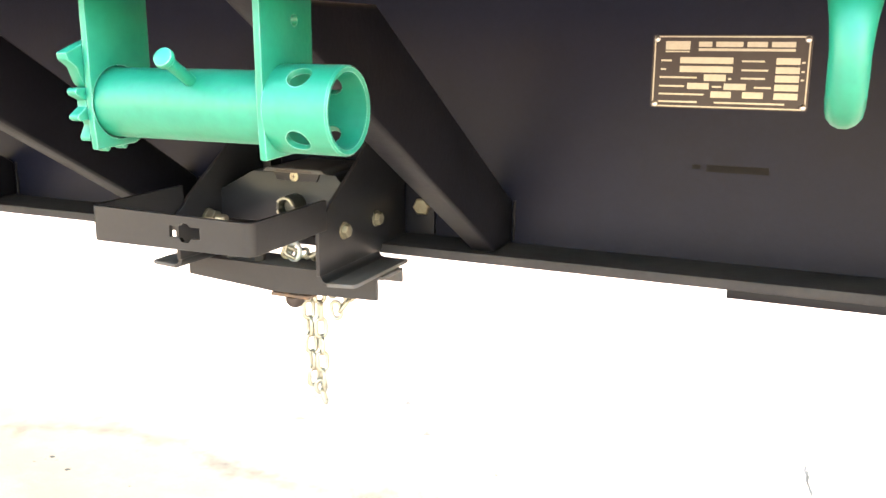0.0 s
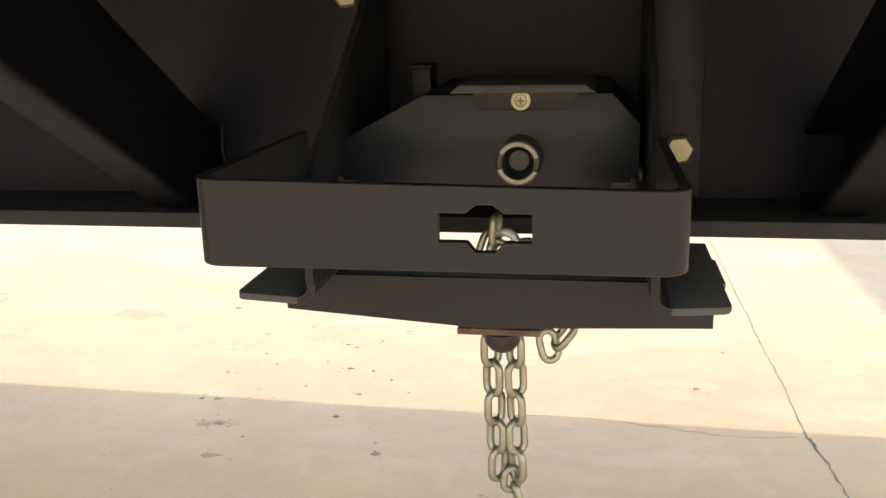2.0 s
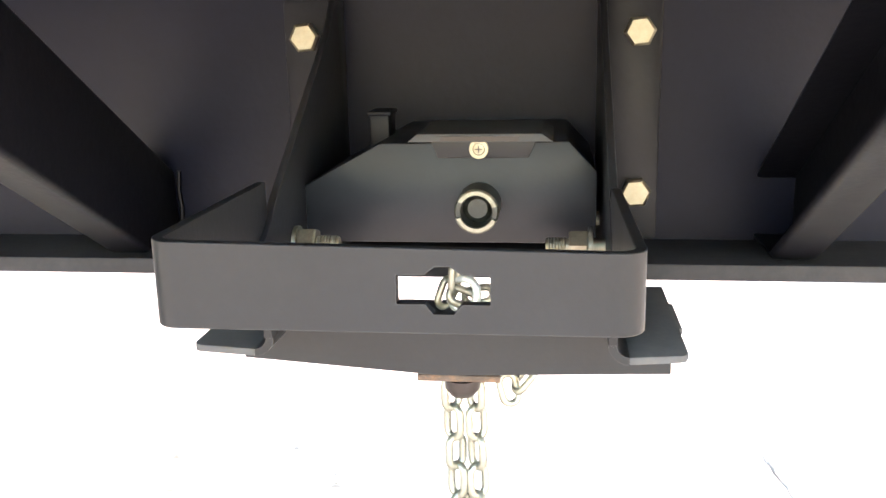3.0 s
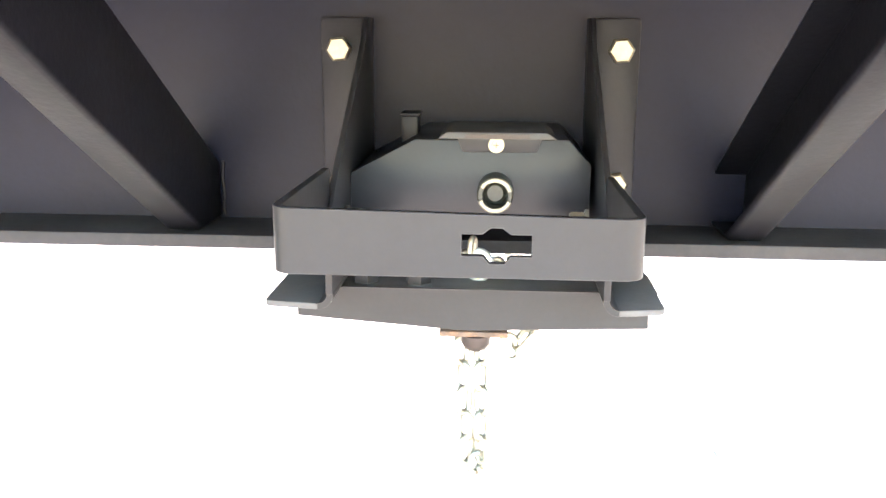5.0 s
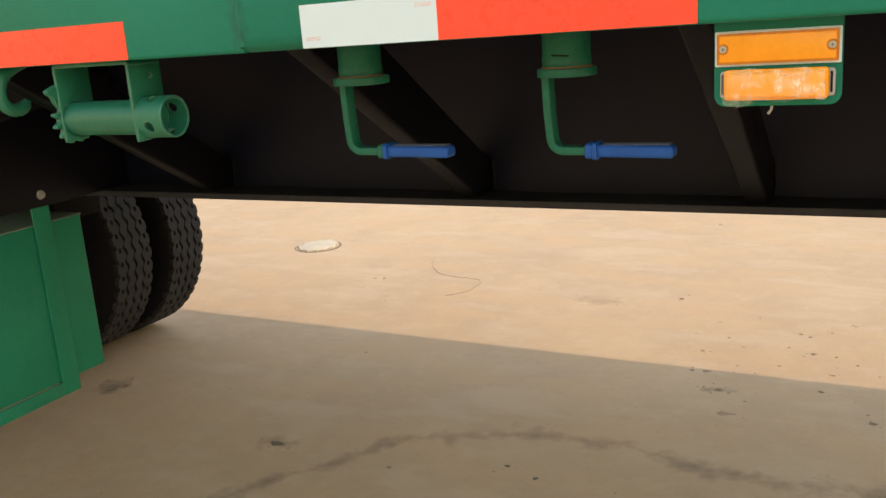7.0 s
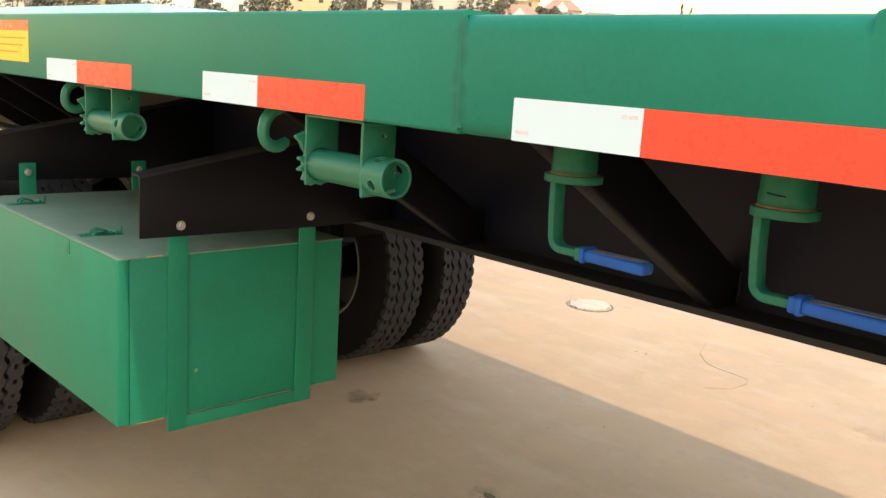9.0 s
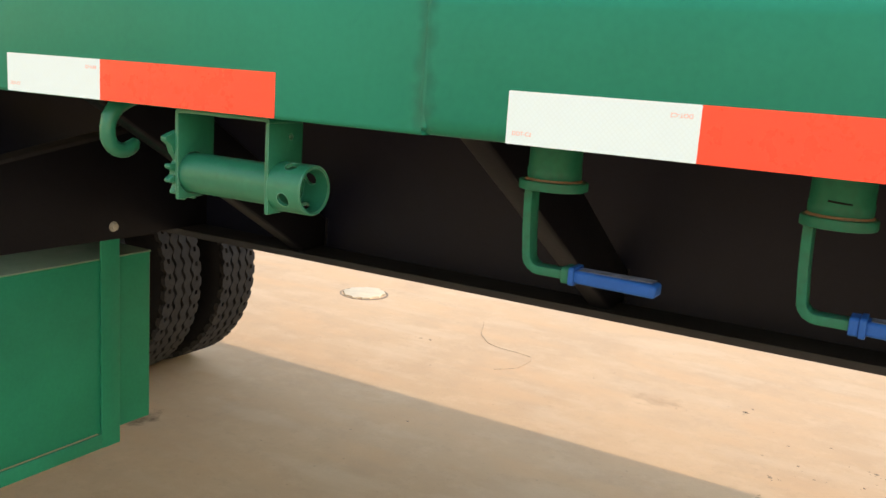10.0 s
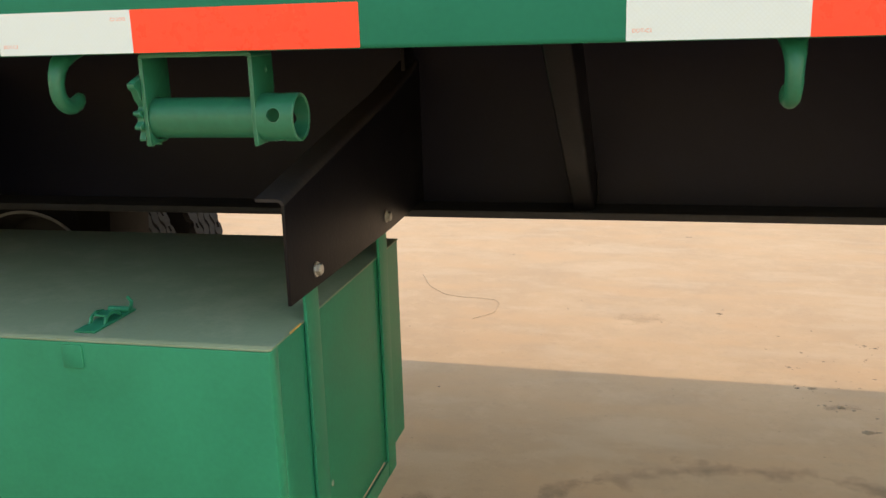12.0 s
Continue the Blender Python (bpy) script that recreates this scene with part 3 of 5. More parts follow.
def specks():
    """Crumbs of dirt and dry leaf bits lying about, with the larger ones where they lie."""
    bm = bmesh.new()
    rnd = random.Random(4)
    large = [(0.603, 2.497, 0.030), (0.657, 2.288, 0.026), (0.523, 2.676, 0.020), (0.466, 2.671, 0.013), (0.97, 2.60, 0.014), (1.158, 2.37, 0.018), (1.139, 2.438, 0.010), (0.225, 3.60, 0.016), (0.248, 3.671, 0.010),
             (-0.811, 1.513, 0.030), (2.158, 2.988, 0.018), (2.295, 3.347, 0.011), (1.432, 3.524, 0.020), (0.641, 1.346, 0.018), (0.173, 1.596, 0.014), (0.056, 1.645, 0.014)]
    middling = [(-0.323, 1.496, 0.011), (0.468, 2.903, 0.014), (0.395, 3.114, 0.008), (0.472, 3.301, 0.008), (0.545, 3.097, 0.009), (0.839, 3.233, 0.014), (0.879, 3.207, 0.013), (0.965, 3.287, 0.012), (1.058, 3.41, 0.012),
                (0.91, 3.00, 0.014), (1.002, 2.782, 0.012), (0.794, 2.822, 0.010), (1.085, 2.916, 0.009), (1.00, 2.987, 0.010), (0.714, 2.42, 0.009), (-1.114, 2.193, 0.008), (-0.976, 2.426, 0.009), (-1.29, 3.147, 0.007)]
    spots = large + middling + [(1.505, 2.179, 0.012), (1.291, 1.887, 0.009), (1.045, 3.418, 0.010), (0.131, 5.283, 0.014), (-1.57, 3.511, 0.012), (-1.513, 3.526, 0.012), (-0.98, 4.631, 0.012)]
    spots += [(rnd.uniform(-2.5, 3.5), rnd.uniform(0.3, 5.5), rnd.uniform(0.002, 0.006)) for _ in range(110)]
    spots += [(rnd.gauss(0.75, 0.22), rnd.gauss(3.0, 0.2), rnd.uniform(0.003, 0.008)) for _ in range(18)]
    for x, y, r in spots:
        k = rnd.randint(5, 7)
        z = ground_z(x)
        top = bm.verts.new((x, y, z + r * 0.30))
        ring = [bm.verts.new((x + r * rnd.uniform(0.5, 1.25) * math.cos(6.283 * i / k), y + r * rnd.uniform(0.4, 0.9) * math.sin(6.283 * i / k), z)) for i in range(k)]
        for i in range(k):
            bm.faces.new((ring[i], ring[(i + 1) % k], top))
        if r > 0.011:  # the larger ones have broken up into a few bits
            for _ in range(5):
                cx, cy, q = x + rnd.gauss(0, 1.3 * r), y + rnd.gauss(0, 0.9 * r), r * rnd.uniform(0.15, 0.4)
                bits = [bm.verts.new((cx + q * math.cos(2.1 * i), cy + q * math.sin(2.1 * i), ground_z(cx) + 0.0003)) for i in range(3)]
                peak = bm.verts.new((cx, cy, ground_z(cx) + q * 0.4))
                for i in range(3):
                    bm.faces.new((bits[i], bits[(i + 1) % 3], peak))
    return tagged(part("dirt_specks", bm, CRUMB, None, "scattered crumbs of dry dirt lying on concrete", 0), category="dirt", kind="stuff")


specks()


def ground_things():
    cx, cy = -2.37, 4.095
    cz = ground_z(cx)
    cover = thing("manhole_cover", (cx, cy, cz), "pale round manhole cover set in concrete", "manhole cover")
    rnd = random.Random(9)
    rim = [(cx + (0.135 + rnd.uniform(-0.014, 0.014)) * math.cos(a), cy + (0.150 + rnd.uniform(-0.014, 0.014)) * math.sin(a)) for a in [math.pi / 20 * i for i in range(40)]]
    part("lid", prism(rim, "z", cz - 0.004, cz + 0.012, 0.003), PALE_COVER, cover, "pale mortar-smeared lid")
    ring = lathe([(-0.004, 0.150), (0.002, 0.151), (0.002, 0.162), (-0.004, 0.163)], (cx, cy, cz), (0, 0, 1), 40)
    part("frame", ring, CRACK, cover, "dark ring round the cover")
    pts = [(-1.447, 4.062), (-1.40, 3.97), (-1.382, 3.912), (-1.34, 3.82), (-1.23, 3.70), (-1.18, 3.673), (-1.129, 3.662), (-1.03, 3.655), (-0.938, 3.635), (-0.905, 3.58), (-0.904, 3.50), (-0.912, 3.42), (-0.95, 3.355), (-1.0, 3.31)]
    wire = sweep([(x, y, ground_z(x) + 0.004 + 0.002 * math.sin(9 * i)) for i, (x, y) in enumerate(pts)], circle(0, 0, 0.0014, 8))
    tagged(part("bent_wire", wire, WIRE, None, "thin bent piece of wire lying on concrete"), category="wire")
    twig = sweep([(x, y, ground_z(x) + 0.004) for x, y in ((1.368, 3.646), (1.437, 3.655), (1.515, 3.603), (1.458, 3.552), (1.419, 3.519))], circle(0, 0, 0.0022, 8))
    tagged(part("dry_twig", twig, WIRE, None, "short dry twig lying on the concrete"), category="twig")


ground_things()

# ---- the trailer ----
RAIL_Z0, RAIL_Z1, WEB_Y, FAR = 1.4645, 1.615, 0.808, 2.50
trailer = thing("flatbed_trailer", (0, 1.25, 0), "green flatbed semi-trailer with black chassis standing on concrete", "trailer")


def channel(x0, x1, z0, z1, y, inward, depth=0.06, t=0.007, r=0.006):
    """A side rail: a channel with its back outwards and a small radius on the outer edges."""
    s = inward
    pts = [(y + s * depth, z0), (y + s * r, z0)]
    pts += [(y + s * (r - r * math.sin(a)), z0 + r - r * math.cos(a)) for a in (0.5, 1.05)]
    pts += [(y, z0 + r), (y, z1 - r)]
    pts += [(y + s * (r - r * math.cos(a)), z1 - r + r * math.sin(a)) for a in (0.5, 1.05)]
    pts += [(y + s * r, z1), (y + s * depth, z1), (y + s * depth, z1 - t), (y + s * t, z1 - t), (y + s * t, z0 + t), (y + s * depth, z0 + t)]
    return prism(pts, "x", x0, x1)


part("side_rail", channel(-6.4, 0.4629, RAIL_Z0, RAIL_Z1, 0, 1), GREEN, trailer, "glossy green painted steel side rail")
part("side_rail", channel(0.4631, 0.952, RAIL_Z0, RAIL_Z1 - 0.005, 0, 1, r=0.020), GREEN, trailer, "glossy green painted steel side rail with rounded top edge")
bm = channel(0.952, 5.0, RAIL_Z0, RAIL_Z1 + 0.020, 0, 1)
for v in bm.verts:
    if v.co.x < 1 and v.co.z > 1.6:
        v.co.z -= 0.024
bmesh.ops.bisect_plane(bm, geom=bm.verts[:] + bm.edges[:] + bm.faces[:], plane_co=(1.0, 0, 0), plane_no=(1, 0, 0))
for v in bm.verts:
    if abs(v.co.x - 1.0) < 1e-4 and v.co.z > 1.58:
        v.co.z += 0.022
part("side_rail", bm, GREEN, trailer, "glossy green painted steel side rail with raised top")
part("side_rail", channel(-6.4, 5.0, RAIL_Z0, RAIL_Z1, FAR, -1), GREEN, trailer)
# a dull ground-down weld between two lengths of rail
bm = lathe([(0, 0), (0.004, 0.0045), (0.05, 0.0052), (0.09, 0.0047), (0.136, 0.0044), (0.138, 0)], (0.463, 0.0042, RAIL_Z0 + 0.004), (0, 0, 1), 20, closed=False)
part("weld_seam", bm, GREEN, trailer, "painted weld seam")


def rail_grime(x, half, z0, z1):
    """A soft-edged dull band over the weld."""
    bm = bmesh.new()
    rows, values = [], []
    for i in range(13):
        z = z0 + (z1 - z0) * i / 12
        row = []
        for u in (-1, -0.6, -0.25, 0, 0.25, 0.6, 1):
            row.append(bm.verts.new((x + u * half + 0.002 * math.sin(i * 1.7), -0.0010, z)))
            values.append(1 - abs(u))
        rows.append(row)
    for p, q in zip(rows, rows[1:]):
        for j in range(6):
            bm.faces.new((p[j], p[j + 1], q[j + 1], q[j]))
    ob = part("weld_grime", bm, GRIME, trailer, "dull grimy band over the weld", 0)
    at = ob.data.attributes.new("edge", "FLOAT", "POINT")
    at.data.foreach_set("value", values)
    ob.visible_shadow = False


rail_grime(0.463, 0.026, RAIL_Z0 + 0.003, RAIL_Z1 - 0.009)
part("deck", box(-6.4, 5.0, 0.06, FAR - 0.06, 1.575, 1.612), DECKING, trailer, "plain deck of the trailer")
part("front_panel", box(5.0, 5.02, 0, FAR, RAIL_Z0, 1.66, 0.004), GREEN, trailer)
part("rear_panel", box(-6.42, -6.4, 0, FAR, RAIL_Z0, RAIL_Z1, 0.004), GREEN, trailer)


def main_beam(y, s):
    """An I-beam: web, wide flanges; s points to the outside of the trailer."""
    web = part("main_beam", box(-6.35, 4.95, min(y, y - s * 0.01), max(y, y - s * 0.01), 1.132, 1.562), WEB_BLACK, trailer, "black painted welded I-beam web")
    f0, f1 = sorted((y + s * 0.090, y - s * 0.085))
    part("bottom_flange", box(-6.35, 4.95, f0, f1, 1.118, 1.1325, 0.002), BLACK_DUSTY, web, "dusty bottom flange")
    part("top_flange", box(-6.35, 4.95, f0, f1, 1.5605, 1.5745, 0.002), BLACK, web)
    part("doubler_plate", box(2.343, 4.9, f0 + 0.004, f1 - 0.004, 1.106, 1.118, 0.0015), BLACK, web)
    return web


near_beam = main_beam(WEB_Y, -1)
main_beam(FAR - WEB_Y, 1)

def outrigger(x):
    """A sloping bent channel from the side rail down to the beam's bottom flange, open towards -x, welded to the beam."""
    bm = prism([(0.735, 1.1335), (0.8075, 1.1335), (0.8075, 1.197), (0.378, 1.468), (0.170, 1.468)], "x", x - 0.020, x + 0.020, 0.0055, seg=3)
    bm = cut(bm, prism([(0.738, 1.1387), (0.815, 1.1387), (0.815, 1.1855), (0.357, 1.475), (0.170, 1.475)], "x", x - 0.03, x + 0.0145))
    brace = part("outrigger", bm, BLACK, trailer, "sloping black channel brace under the deck")
    bead = sweep([(x + 0.0225 + 0.0008 * math.sin(5 * i), 0.8065, 1.136 + 0.0068 * i) for i in range(10)], circle(0, 0, 0.0022, 8), up=(1, 0, 0))
    part("weld_bead", bead, BLACK, brace, "uneven painted weld")
    return brace


for x in (-3.2, -2.6, -1.96, -0.272, 0.415, 0.972, 1.413, 1.998, 2.75, 3.4):
    outrigger(x)
# upright web stiffener behind the tool box bracket
part("stiffener", box(-0.624, -0.616, 0.735, WEB_Y, 1.1335, 1.555, 0.001), BLACK, trailer)
# cross members carrying the deck
for i in range(16):
    x = -6.2 + i * 0.72
    part("cross_member", prism([(0.06, 1.50), (0.72, 1.50), (0.72, 1.5745), (0.06, 1.5745)], "x", x, x + 0.05), BLACK, trailer)

# wheels and axles
def tyre_mesh(y0):
    """Carcass with bulged side walls, about x = z = 0, tread band from y0 to y0 + 0.212."""
    w, R = 0.212, 0.505
    prof = [(-0.005, 0.292), (-0.022, 0.33), (-0.030, 0.39), (-0.026, 0.445), (-0.012, 0.485), (0.006, R), (w - 0.006, R),
            (w + 0.012, 0.485), (w + 0.026, 0.445), (w + 0.030, 0.39), (w + 0.022, 0.33), (w + 0.005, 0.292)]
    return lathe(prof, (0, y0, 0), (0, 1, 0), 64)


def tread_mesh(y0):
    """Ribs parted by three zigzag grooves; the shoulders are notched and have a row of pockets."""
    bm = bmesh.new()
    n, w, R0, R1 = 300, 0.212, 0.498, 0.522
    zig = lambda i: (0.0065, 0.0065, 0.002, -0.0065, -0.0065, -0.002)[i % 6]  # noqa: E731
    strips = [(0.0, 0.020), (0.020, 0.034), (0.034, 0.052), (0.063, 0.100), (0.112, 0.149), (0.160, 0.178), (0.178, 0.192), (0.192, 0.212)]
    for k, (a, c) in enumerate(strips):
        rows, solid = [], []
        for i in range(n):
            th = 2 * math.pi * i / n
            lo, hi = a, c
            if k == 0:
                lo = 0.0 if i % 6 in (0, 1, 2, 3) else 0.010
            if k == 7:
                hi = w if i % 6 in (0, 3, 4, 5) else w - 0.010
            if k in (3, 4, 5):
                lo += zig(i - 1)
            if k in (2, 3, 4):
                hi += zig(i)
            solid.append(not (k == 1 and i % 6 in (2, 3) or k == 6 and i % 6 in (0, 5)))
            rows.append([bm.verts.new((r * math.cos(th), y0 + y, r * math.sin(th))) for r, y in ((R0, lo), (R1, lo), (R1, hi), (R0, hi))])
        for i in range(n):
            p, q = rows[i], rows[(i + 1) % n]
            if solid[i]:
                for j in range(3):
                    bm.faces.new((p[j], p[j + 1], q[j + 1], q[j]))
                if not solid[i - 1]:
                    bm.faces.new(p)
                if not solid[(i + 1) % n]:
                    bm.faces.new(q)
    return bm


def rim_mesh(y0, hub_out):
    w = 0.212
    prof = [(0.0, 0.297), (-0.006, 0.294), (-0.006, 0.284), (0.012, 0.272), (0.05, 0.258), (w - 0.05, 0.258), (w - 0.012, 0.272), (w + 0.006, 0.284), (w + 0.006, 0.294), (w, 0.297),
            (w - 0.02, 0.285), (0.02, 0.285)]
    bm = lathe(prof, (0, y0, 0), (0, 1, 0), 48)
    d = w - 0.05 if hub_out > 0 else 0.05
    lathe([(d - 0.006, 0.262), (d - 0.006, 0.05), (d + 0.006, 0.05), (d + 0.006, 0.262)], (0, y0, 0), (0, 1, 0), 40, bm)
    return bm


def dual_wheel(x, near):
    up = ground_z(x) + 0.522
    at = Vector((x, 0, up))
    ys = (0.04, 0.39) if near else (1.898, 2.248)
    t = thing("dual_wheel", (x, ys[0], ground_z(x)), "dual black truck tyres with zigzag tread on dark rims", "wheel", "trailer wheels")
    for k, y in enumerate(ys):
        facing = 1 if k == 0 else -1
        for name, mesh, mat, label in (("tyre", tyre_mesh(y), RUBBER, "black rubber truck tyre"), ("rim", rim_mesh(y, facing), RIM_PAINT, "dark painted steel rim")):
            mesh.transform(Matrix.Translation(at))
            ob = part(name, mesh, mat, t, label, 50)
            if name == "tyre":
                tr = tread_mesh(y)
                tr.transform(Matrix.Translation(at))
                part("tread", tr, TREAD, ob, "dusty zigzag tread", 20)
            else:
                for e in (-0.0085, 0.2145):
                    part("rim_edge", lathe([(0, 0.2835), (0, 0.2945), (0.006, 0.2945), (0.006, 0.2835)], (x, y + e, up), (0, 1, 0), 48), RIM_EDGE, ob, "bright worn rim edge")
    part("hub", rod((x, ys[0] + 0.02, up), (x, ys[1] + 0.2, up), 0.11, 24), BLACK, t)
    return t


for x in (-2.42, -3.73, -5.04):
    dual_wheel(x, True)
    dual_wheel(x, False)
    part("axle", rod((x, 0.3, ground_z(x) + 0.522), (x, 2.2, ground_z(x) + 0.522), 0.07), BLACK, trailer)
    for y in (0.86, 1.64):
        # the hangers' near-black colour stands for deep shade between box and wheels
        part("spring_hanger", prism([(x + 0.42, 1.12), (x + 0.58, 1.12), (x + 0.55, 0.80), (x + 0.45, 0.80)], "y", y - (0.19 if y < 1 else 0.05), y + (0.05 if y < 1 else 0.19), 0.004), SHADED_BLACK, trailer, "spring hanger in black darkened for shade")
        leaf = sweep([(x + 0.52 - 0.13 * i, y, 0.80 - 0.16 * math.sin(math.pi * i / 8)) for i in range(9)], [(-0.04, -0.03), (0.04, -0.03), (0.04, 0.03), (-0.04, 0.03)])
        part("leaf_spring", leaf, BLACK, trailer)

# ---- reflective tape on the side rail ----
def tape(x0):
    t = thing("reflective_tape", (x0, 0, RAIL_Z0), "white and red reflective tape strip stuck on the green rail", "tape", "tapes along the rail")
    z0, z1, y = RAIL_Z0 + 0.0012, RAIL_Z0 + 0.0505, -0.0006
    part("white_segment", prism(rounded(x0, x0 + 0.1795, z0, z1, 0.001, 2), "y", y, 0.0), WHITE_TAPE, t, "white reflective segment with faint red lettering", 0)
    part("red_segment", prism(rounded(x0 + 0.1795, x0 + 0.457, z0, z1, 0.001, 2), "y", y, 0.0), RED_TAPE, t, "bright orange-red reflective segment", 0)
    letters("DOT-C2", 0.0054, (x0 + 0.006, y - 0.0001, z0 + 0.0085), INK, t, "lettering")
    letters("DOT-C2", 0.0054, (x0 + 0.173, y - 0.0001, z1 - 0.0085), INK, t, "lettering", True)
    return t


for x in (-0.926, -0.181, 0.5565, 1.279):
    tape(x)

sticker = thing("warning_sticker", (-1.30, 0, 1.5), "yellow sticker with a red heading on the green rail", "sticker")
part("yellow_field", prism(rounded(-1.30, -1.046, 1.500, 1.5745, 0.002, 2), "y", -0.0006, 0), YELLOW, sticker, "yellow field", 0)
part("red_heading", prism(rounded(-1.30, -1.046, 1.5745, 1.599, 0.002, 2), "y", -0.0006, 0), RED_TAPE, sticker, "red heading", 0)
part("emblem", prism([(-1.176, 1.581), (-1.164, 1.581), (-1.170, 1.592)], "y", -0.0009, -0.0005), YELLOW, sticker, "small yellow triangle", 0)
for i, (a, c) in enumerate(((-1.29, -1.065), (-1.29, -1.085), (-1.29, -1.12))):
    part("text_line", box(a, c, -0.0009, -0.0005, 1.555 - i * 0.017, 1.5585 - i * 0.017), OCHRE, sticker, "ochre printed line", 0)


# ---- rope hooks, strap winches, twist locks ----
def rope_hook(x):
    """A round bar bent to a J that opens inwards, welded under the rail."""
    t = thing("rope_hook", (x, 0.02, 1.39), "green painted steel rope hook welded under the rail", "hook", "rope hooks")
    path = [(x, 0.066, 1.471), (x, 0.046, 1.464), (x, 0.031, 1.4555), (x, 0.0215, 1.443), (x, 0.0185, 1.430)]
    path += [(x, 0.043 - 0.0245 * math.cos(a), 1.424 - 0.0235 * math.sin(a)) for a in [0.25 + 0.3 * i for i in range(9)]]
    outline = [(0.0096 * math.cos(a), 0.0100 * math.sin(a)) for a in [math.pi / 7 * i for i in range(14)]]
    bm = bmesh.new()
    pts = [Vector(p) for p in path]
    rings = []
    for i, p in enumerate(pts):
        tan = (pts[min(i + 1, len(pts) - 1)] - pts[max(i - 1, 0)]).normalized()
        nrm = Vector((1, 0, 0)).cross(tan)
        k = 1.0 if i < len(pts) - 2 else (0.9 if i == len(pts) - 2 else 0.6)
        flare = (1.75, 1.6, 1.35, 1.12)[i] if i < 4 else k
        rings.append([bm.verts.new(p + Vector((1, 0, 0)) * u * flare + nrm * v * k) for u, v in outline])
    for r, s in zip(rings, rings[1:]):
        for j in range(14):
            bm.faces.new((r[j], r[(j + 1) % 14], s[(j + 1) % 14], s[j]))
    bm.faces.new(rings[0])
    bm.faces.new(rings[-1][::-1])
    part("hook_bar", bm, GREEN_WINCH, t, "", 60)
    part("weld_bead", lathe([(-0.003, 0), (-0.003, 0.0175), (0.001, 0.0168), (0.005, 0.0145), (0.008, 0.0105), (0.008, 0)], (x, 0.052, 1.4680), (0, 0, -1), 20, closed=False), GREEN_WINCH, t, "lumpy painted weld")
    return t


for x in (-1.74, -0.868, -0.011, 1.192, 2.458):
    rope_hook(x)


def strap_winch(turn=24, drop=0.009):
    """A U-shaped bracket with a drum, a ratchet wheel, a pawl and a holed end cap, at x = 0 of its right cheek."""
    t = thing("strap_winch", (0, 0.05, 1.355), "green strap winch with drum and holed end cap under the rail", "winch", "strap winches")
    yc, zc = 0.046, 1.3854
    cheek = [(0.080, 1.4582), (0.080, 1.382), (0.074, 1.3635), (0.060, 1.3550), (0.021, 1.3535), (0.0195, 1.372), (0.019, 1.40), (0.019, 1.4582)]
    for x in (-0.1425, -0.0015):
        bm = prism(cheek, "x", x, x + 0.0055, 0.0012)
        if x < -0.1:
            bm = cut(bm, rod((x - 0.01, yc, zc), (x + 0.02, yc, zc), 0.0262, 40))
        else:
            bm = cut(bm, rod((x - 0.01, 0.058, 1.442), (x + 0.02, 0.058, 1.442), 0.004, 12))
        part("cheek_plate", bm, GREEN_WINCH, t)
    bend = [math.pi / 2 * i / 5 for i in range(6)]
    top = [(-0.1360 - 0.0065 * math.cos(q), 1.4580 + 0.0065 * math.sin(q)) for q in bend] + [(-0.0025 + 0.0065 * math.sin(q), 1.4580 + 0.0065 * math.cos(q)) for q in bend]
    top += [(-0.0015, 1.4580), (-0.0040, 1.4592), (-0.1345, 1.4592), (-0.1370, 1.4580)]
    part("top_plate", prism(top, "y", 0.019, 0.080, 0.0005), GREEN_WINCH, t)
    part("drum", rod((-0.1430, yc, zc), (-0.001, yc, zc), 0.0246, 40, 0.0005), GREEN_WINCH, t)
    cap = lathe([(0.0, 0.0), (0.0, 0.0290), (0.046, 0.0290), (0.0475, 0.0277), (0.0465, 0.0248), (0.012, 0.0248), (0.012, 0.0)], (0.0035, yc, zc), (1, 0, 0), 48, closed=False)
    tools = []
    for k in range(2):
        a = radians(turn + 90 * k)
        d = Vector((0, math.cos(a), math.sin(a)))
        c = Vector((0.026, yc, zc))
        tools.append(rod(c - d * 0.05, c + d * 0.05, 0.0084, 20))
    part("end_cap", cut(cap, *tools), GREEN_WINCH, t, "green steel cap with round lever holes")
    teeth = []
    for i in range(12):
        a = 2 * math.pi * i / 12 + 0.1
        for da, r in ((-0.02, 0.0262), (0.10, 0.0350), (0.17, 0.0362), (0.24, 0.0345), (0.32, 0.0262)):
            teeth.append((yc + r * math.cos(a + da), zc + r * math.sin(a + da)))
    part("ratchet_wheel", prism(teeth, "x", -0.1520, -0.1432, 0.001), GREEN_WINCH, t, "toothed ratchet wheel")
    part("spindle", rod((-0.156, yc, zc), (0.004, yc, zc), 0.010, 20), GREEN_WINCH, t)
    pawl = [(0.050, 1.436), (0.046, 1.450), (0.030, 1.4495), (0.012, 1.4435), (-0.0005, 1.4385), (0.0005, 1.4335), (0.008, 1.4285), (0.0125, 1.418), (0.0165, 1.4140), (0.0205, 1.4170), (0.0245, 1.4265), (0.036, 1.430)]
    part("pawl", prism([(y + 0.006, z - drop) for y, z in pawl], "x", -0.1530, -0.1432, 0.0015), GREEN_WINCH, t, "pointed ratchet pawl")
    part("pawl_pin", rod((-0.1555, 0.046, 1.441 - drop), (-0.141, 0.046, 1.441 - drop), 0.005, 14), GREEN_WINCH, t)
    return t


first = strap_winch()
made_at = first.location.copy()
strap_winch(69).location = made_at + Vector((1.4095, 0, 0.0030))
strap_winch(80).location = made_at + Vector((-0.612, 0, 0))
